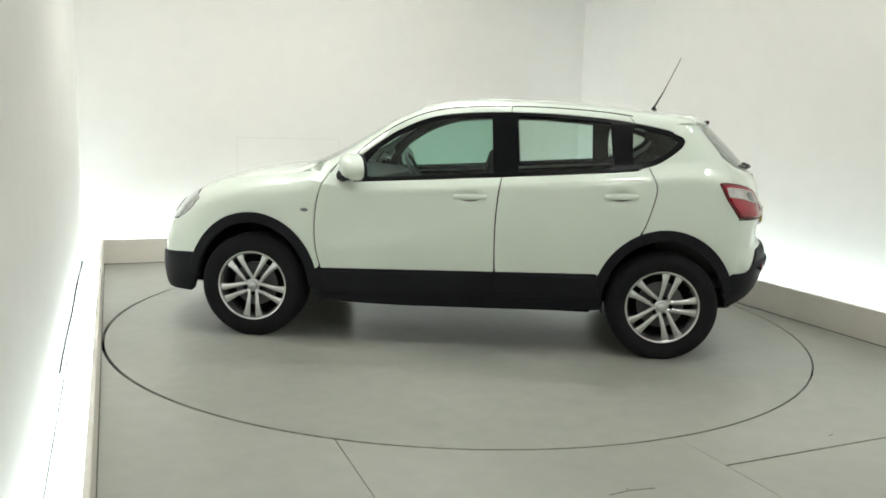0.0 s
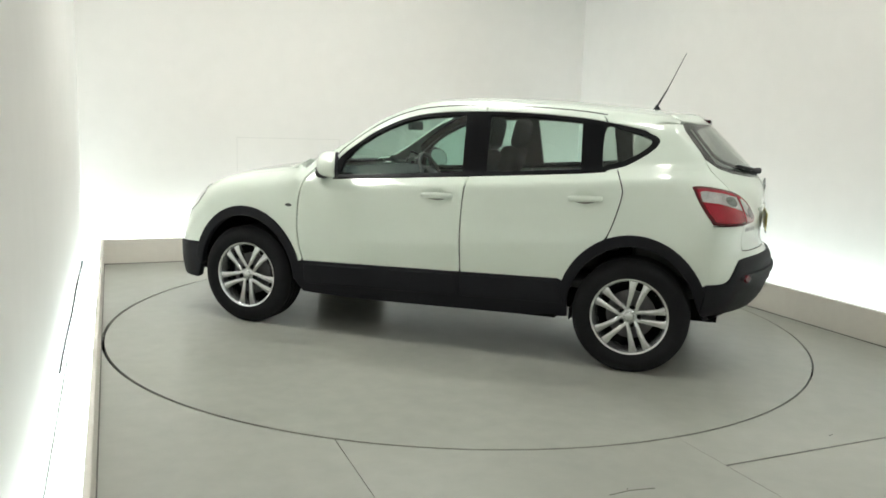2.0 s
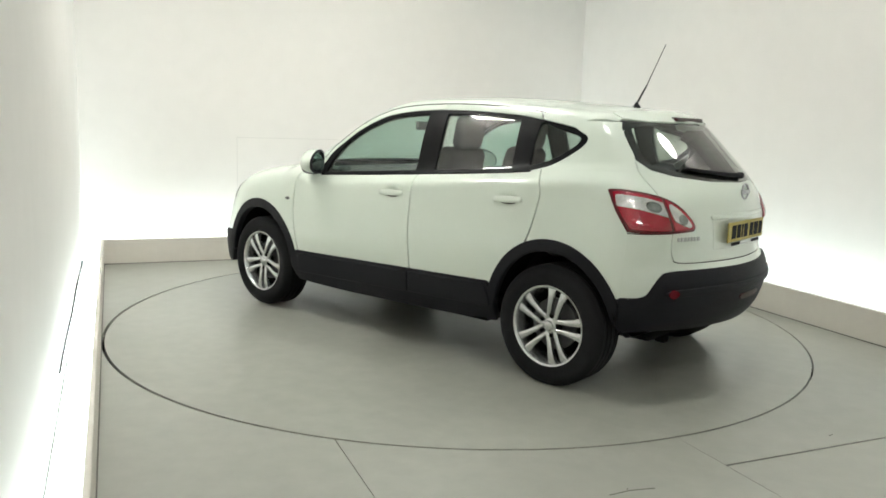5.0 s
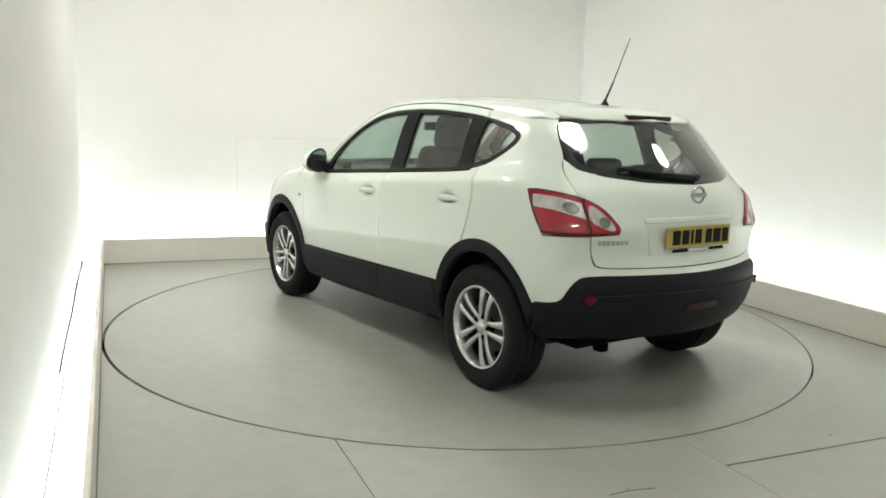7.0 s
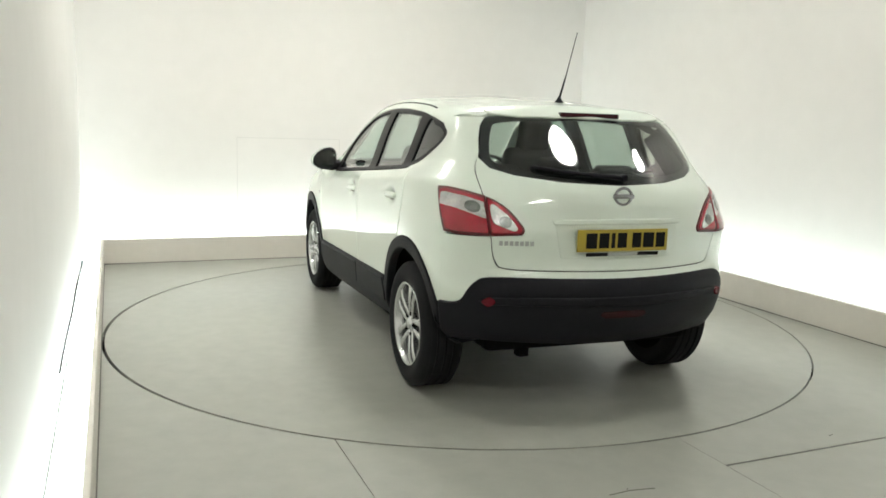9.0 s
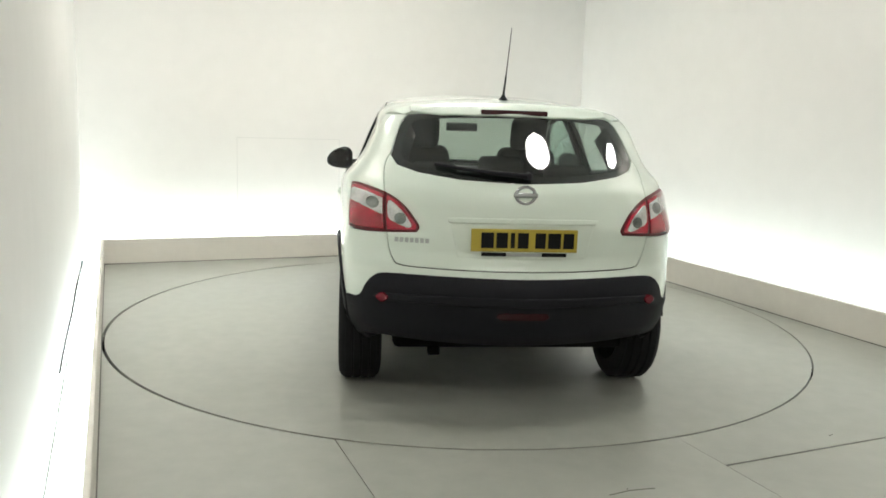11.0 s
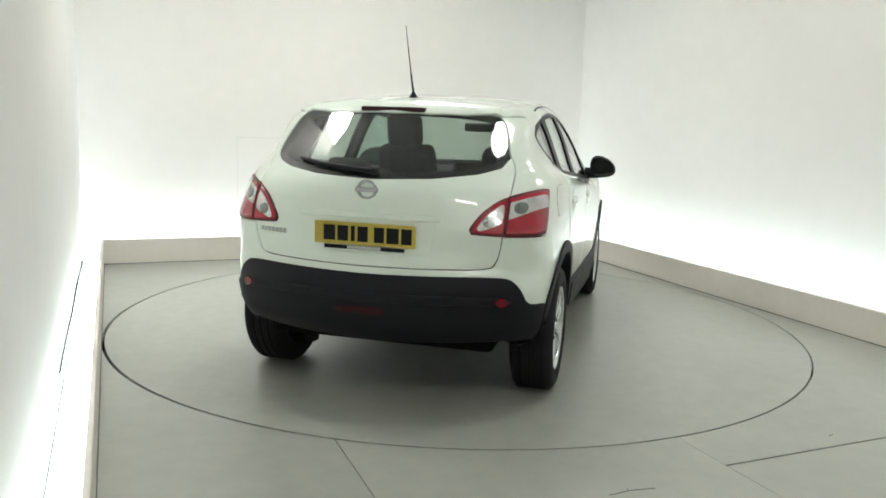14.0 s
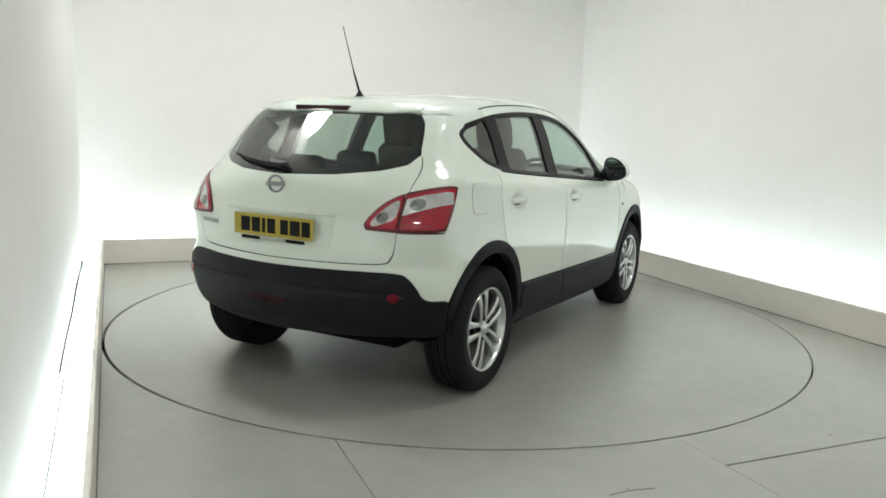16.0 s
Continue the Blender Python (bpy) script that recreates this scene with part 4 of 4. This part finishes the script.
def build_wheel(cx, s, turn):
    wheel = new("wheel")
    wheel.parent = car
    wheel.matrix_basis = pose(cx, 0, WZ, 0, turn, 0) if s > 0 else pose(cx, 0, WZ, 0, turn, 180)
    tagged(wheel, "five twin-spoke silver alloy wheel with a black tyre")
    yo, yi = 0.872, 0.655
    R = WZ + 0.004
    prof = [(0.222, yi + 0.012), (0.24, yi + 0.002), (0.285, yi - 0.006), (0.318, yi + 0.004), (R - 0.008, yi + 0.022)]
    for k in range(4):
        y = yi + 0.035 + k * 0.044
        prof += [(R, y - 0.012), (R, y + 0.018), (R - 0.008, y + 0.020), (R - 0.008, y + 0.026)]
    prof += [(R, yo - 0.038), (R - 0.007, yo - 0.020), (0.318, yo - 0.004), (0.300, yo + 0.004), (0.285, yo + 0.006), (0.262, yo + 0.004), (0.238, yo - 0.006), (0.224, yo - 0.012), (0.216, yo - 0.024)]
    tyre = part("tyre", lathe(prof, 80), M_RUBBER, wheel, "black road tyre", smooth=True)
    rim = lathe([(0.214, yi + 0.01), (0.222, yi + 0.008), (0.222, yi + 0.02), (0.198, yi + 0.05), (0.196, yo - 0.06), (0.206, yo - 0.034), (0.212, yo - 0.014), (0.217, yo - 0.006), (0.228, yo - 0.003), (0.231, yo - 0.010), (0.222, yo - 0.022)], 80)
    # five pairs of spokes
    for k in range(5):
        a = radians(90 + 72 * k)
        for d in (-1, 1):
            sp = bmesh.new()
            rows = []
            for r, off, w, y, dep in ((0.030, 0.0235, 0.0120, yo - 0.024, 0.030), (0.065, 0.0255, 0.0125, yo - 0.020, 0.030), (0.11, 0.0290, 0.0140, yo - 0.014, 0.030), (0.16, 0.0345, 0.0170, yo - 0.011, 0.030), (0.195, 0.0410, 0.0225, yo - 0.014, 0.032), (0.217, 0.0450, 0.0300, yo - 0.018, 0.032)):
                c = d * off
                rows.append([sp.verts.new(q) for q in ((r, y - dep, c - w), (r, y - 0.005, c - w), (r, y, c - w * 0.6), (r, y, c + w * 0.6), (r, y - 0.005, c + w), (r, y - dep, c + w))])
            for i in range(len(rows) - 1):
                for j in range(5):
                    sp.faces.new((rows[i][j], rows[i][j + 1], rows[i + 1][j + 1], rows[i + 1][j]))
            sp.faces.new(rows[0])
            sp.faces.new(rows[-1])
            bmesh.ops.recalc_face_normals(sp, faces=sp.faces[:])
            join(rim, sp, Matrix.Rotation(-a, 4, "Y"))
    join(rim, lathe([(0.0001, yo - 0.010), (0.022, yo - 0.010), (0.027, yo - 0.013), (0.030, yo - 0.020), (0.044, yo - 0.027), (0.046, yo - 0.055)], 32))
    part("rim", rim, M_ALLOY, wheel, "silver twin-spoke alloy rim", smooth=True)
    for k in range(5):
        a = radians(54 + 72 * k + 36)
        nut = lathe([(0.0001, yo - 0.018), (0.008, yo - 0.018), (0.010, yo - 0.022), (0.010, yo - 0.045)], 6)
        bmesh.ops.translate(nut, vec=(0.057 * math.cos(a), 0, 0.057 * math.sin(a)), verts=nut.verts[:])
        part("wheel_nut", nut, M_DARK, wheel)
    part("brake_disc", lathe([(0.05, yo - 0.085), (0.145, yo - 0.085), (0.145, yo - 0.105), (0.05, yo - 0.105)], 48), M_DISCBRK, wheel, "steel brake disc")
    part("inner_drum", lathe([(0.0001, yo - 0.115), (0.195, yo - 0.115), (0.195, yo - 0.13)], 40), M_DARK, wheel)
    part("back_plate", lathe([(0.0001, yi + 0.003), (0.236, yi + 0.000), (0.236, yi + 0.010)], 40), M_DARK, wheel)


def mirror_z(y, z):
    """The housing is tall and square towards the door and narrows to a low rounded tip."""
    q = max(0.0, (y + 0.6) / 1.6)
    return 1.138 - 0.020 * q * q + z * (0.086 - 0.040 * q * q)


def build_mirror(s):
    bm = bmesh.new()
    bmesh.ops.create_uvsphere(bm, u_segments=24, v_segments=16, radius=1.0)
    for v in bm.verts:
        x, y, z = v.co
        f = 1 / max(abs(x) ** 3 + abs(y) ** 3 + abs(z) ** 3, 1e-6) ** (1 / 3)
        x, y, z = x * f, y * f, z * f
        x = min(x, 1.0)
        bx = 0.110 * x if x > 0 else 0.040 * x
        v.co = (0.615 + bx - 0.045 * y, s * (0.930 + 0.099 * y), mirror_z(y, z))
    if s < 0:
        bmesh.ops.reverse_faces(bm, faces=bm.faces[:])
    root = part("door_mirror", bm, M_PAINT, car, "white door mirror with a black rear face", smooth=True)
    shell = bmesh.new()
    ring = []
    bend = lambda v: math.copysign(abs(v) ** 0.66, v)
    around = [(bend(math.cos(2 * math.pi * i / 32)), bend(math.sin(2 * math.pi * i / 32))) for i in range(32)]
    for sc, dx in ((1.0, 0.012), (1.01, -0.003), (0.95, -0.006)):
        ring.append([shell.verts.new((0.578 + dx - 0.045 * sc * c, s * (0.930 + 0.097 * sc * c), mirror_z(c * sc, 0.98 * sc * d))) for c, d in around])
    for k in range(2):
        for i in range(32):
            shell.faces.new((ring[k][i], ring[k][(i + 1) % 32], ring[k + 1][(i + 1) % 32], ring[k + 1][i]))
    shell.faces.new(ring[2])
    shell.faces.new(ring[0])
    bmesh.ops.recalc_face_normals(shell, faces=shell.faces[:])
    part("mirror_rim", shell, M_PLASTIC, root, "black mirror rim", smooth=True)
    g = bmesh.new()
    vs = [g.verts.new((0.5705 - 0.039 * c, s * (0.930 + 0.084 * c), mirror_z(c * 0.87, 0.83 * d))) for c, d in around]
    f = g.faces.new(vs)
    r = bmesh.ops.extrude_face_region(g, geom=[f])
    bmesh.ops.translate(g, vec=(0.003, 0, 0), verts=[v for v in r["geom"] if isinstance(v, bmesh.types.BMVert)])
    bmesh.ops.recalc_face_normals(g, faces=g.faces[:])
    part("mirror_glass", g, M_MIRROR, root, "mirror glass")
    part("mirror_arm", tube([(0.730, s * 0.79, 1.078), (0.722, s * 0.86, 1.080), (0.700, s * 0.925, 1.084), (0.65, s * 0.955, 1.09)], 0.044, 0.032, 12), M_PLASTIC, root, "black mirror foot", smooth=True)


def cushion(x0, x1, y0, y1, z0, z1, r=0.05):
    return box(x0, x1, y0, y1, z0, z1, r, 4)


def build_interior():
    cabin = part("cabin_floor", box(-1.75, 0.95, -0.70, 0.70, 0.445, 0.50, 0.02), M_DASH, car, "dark cabin floor")
    part("boot_floor", box(-1.86, -1.28, -0.62, 0.62, 0.50, 0.75, 0.03), M_DASH, car, "dark boot floor")
    for y in (0.37, -0.37):
        seat = new("front_seat")
        seat.parent = car
        seat.matrix_basis = pose(0.27, y, 0.015)
        tagged(seat, "dark grey cloth front seat with headrest")
        part("seat_cushion", cushion(-0.35, 0.17, -0.25, 0.25, 0.55, 0.75), M_SEAT, seat, smooth=True)
        back = cushion(-0.06, 0.07, -0.235, 0.235, 0.0, 0.60, 0.055)
        for v in back.verts:
            v.co.y *= 1 - 0.18 * max(0, v.co.z - 0.3) / 0.3
        bmesh.ops.transform(back, matrix=pose(-0.36, 0, 0.68, 0, -17, 0), verts=back.verts[:])
        part("backrest", back, M_SEAT, seat, smooth=True)
        head = cushion(-0.05, 0.05, -0.125, 0.125, -0.03, 0.19, 0.048)
        bmesh.ops.transform(head, matrix=pose(-0.555, 0, 1.275, 0, -12, 0), verts=head.verts[:])
        part("headrest", head, M_SEAT, seat, smooth=True)
        for d in (-0.05, 0.05):
            part("headrest_post", tube([(-0.545, d, 1.22), (-0.565, d, 1.36)], 0.007), M_CHROME, seat)
    bench = new("rear_seat")
    bench.parent = car
    tagged(bench, "dark grey cloth rear bench with three headrests")
    part("seat_cushion", cushion(-1.10, -0.62, -0.62, 0.62, 0.55, 0.75), M_SEAT, bench, smooth=True)
    back = cushion(-0.06, 0.07, -0.62, 0.62, 0.0, 0.50, 0.05)
    bmesh.ops.transform(back, matrix=pose(-1.13, 0, 0.68, 0, -20, 0), verts=back.verts[:])
    part("backrest", back, M_SEAT, bench, smooth=True)
    for y in (0.37, 0.0, -0.37):
        head = cushion(-0.045, 0.045, -0.125, 0.125, 0.0, 0.11, 0.035)
        bmesh.ops.transform(head, matrix=pose(-1.315, y, 1.105 if y else 1.145, 0, -15, 0), verts=head.verts[:])
        part("headrest", head, M_SEAT, bench, smooth=True)
    dash = bmesh.new()
    sec = [(1.02, 0.75), (1.04, 1.06), (0.92, 1.085), (0.72, 1.075), (0.60, 1.03), (0.56, 0.93), (0.62, 0.80), (0.70, 0.65)]
    rows = [[dash.verts.new((x - 0.25 * y * y, y, z)) for x, z in sec] for y in (-0.70, -0.45, -0.2, 0.0, 0.2, 0.45, 0.70)]
    for i in range(6):
        for j in range(8):
            dash.faces.new((rows[i][j], rows[i][(j + 1) % 8], rows[i + 1][(j + 1) % 8], rows[i + 1][j]))
    bmesh.ops.recalc_face_normals(dash, faces=dash.faces[:])
    part("dashboard", dash, M_DASH, car, "charcoal moulded dashboard", smooth=True)
    wheel = bmesh.new()
    n, k = 40, 8
    rs = [[wheel.verts.new(((0.180 + 0.015 * math.cos(b)) * math.cos(a), (0.180 + 0.015 * math.cos(b)) * math.sin(a), 0.015 * math.sin(b))) for b in [2 * math.pi * j / k for j in range(k)]] for a in [2 * math.pi * i / n for i in range(n)]]
    for i in range(n):
        for j in range(k):
            wheel.faces.new((rs[i][j], rs[i][(j + 1) % k], rs[(i + 1) % n][(j + 1) % k], rs[(i + 1) % n][j]))
    box(-0.165, 0.165, -0.022, 0.022, -0.02, 0.0, 0.005, bm=wheel)
    box(-0.022, 0.022, -0.165, 0.0, -0.02, 0.0, 0.005, bm=wheel)
    box(-0.07, 0.07, -0.06, 0.06, -0.03, 0.01, 0.015, bm=wheel)
    bmesh.ops.recalc_face_normals(wheel, faces=wheel.faces[:])
    sw = part("steering_wheel", wheel, M_DASH, car, "dark steering wheel", smooth=True)
    sw.matrix_basis = pose(0.42, -0.37, 1.02, 0, -65, 0) @ pose(0, 0, 0, 0, 0, -90)
    part("interior_mirror", cushion(0.40, 0.43, -0.12, 0.12, 1.37, 1.435, 0.012), M_DASH, car, "dark interior mirror", smooth=True)
    part("parcel_shelf", box(-1.83, -1.36, -0.58, 0.58, 1.08, 1.10, 0.01), M_DASH, car, "dark parcel shelf")


def build_antenna():
    q = lift("T", [(-1.31, 0.0)])[0]
    b = Vector(q)
    ant = part("aerial", lathe([(0.0001, 0.032), (0.009, 0.029), (0.013, 0.018), (0.022, 0.007), (0.028, -0.008), (0.0001, -0.008)], 20, "Z"), M_PLASTIC, car, "black roof aerial", smooth=True)
    ant.matrix_basis = Matrix.Translation(b)
    way = Vector((-0.163, 0, 0.366)).normalized()
    part("aerial_stem", tube([Vector((0, 0, 0.02)), way * 0.14], 0.0065, 0.005), M_PLASTIC, ant, smooth=True)
    part("aerial_mast", tube([way * 0.14, way * 0.40], 0.0032, 0.0020, 8), M_RUBBER, ant)


side_panels()
top_panels()
rear_panels()
front_panels()
under_body()
for cx in (WF, WR):
    build_wheel(cx, 1, 36 if cx > 0 else -15)
    build_wheel(cx, -1, 33 if cx > 0 else 12)
for s in (1, -1):
    build_mirror(s)
build_interior()
build_antenna()


# ---- what moves: the turntable and the car on it ----
def motions():
    car_rows, disc_rows = [], []
    for i in range(17):
        a = 174.36 - 7.0927 * i
        m = pose(0, 0, 0, 0, 0, a)
        disc_rows.append((float(i), m))
        car_rows.append((float(i), m @ pose(-0.0315, -0.0401, 0.001)))
    walk(turntable, disc_rows)
    walk(car, car_rows)


motions()
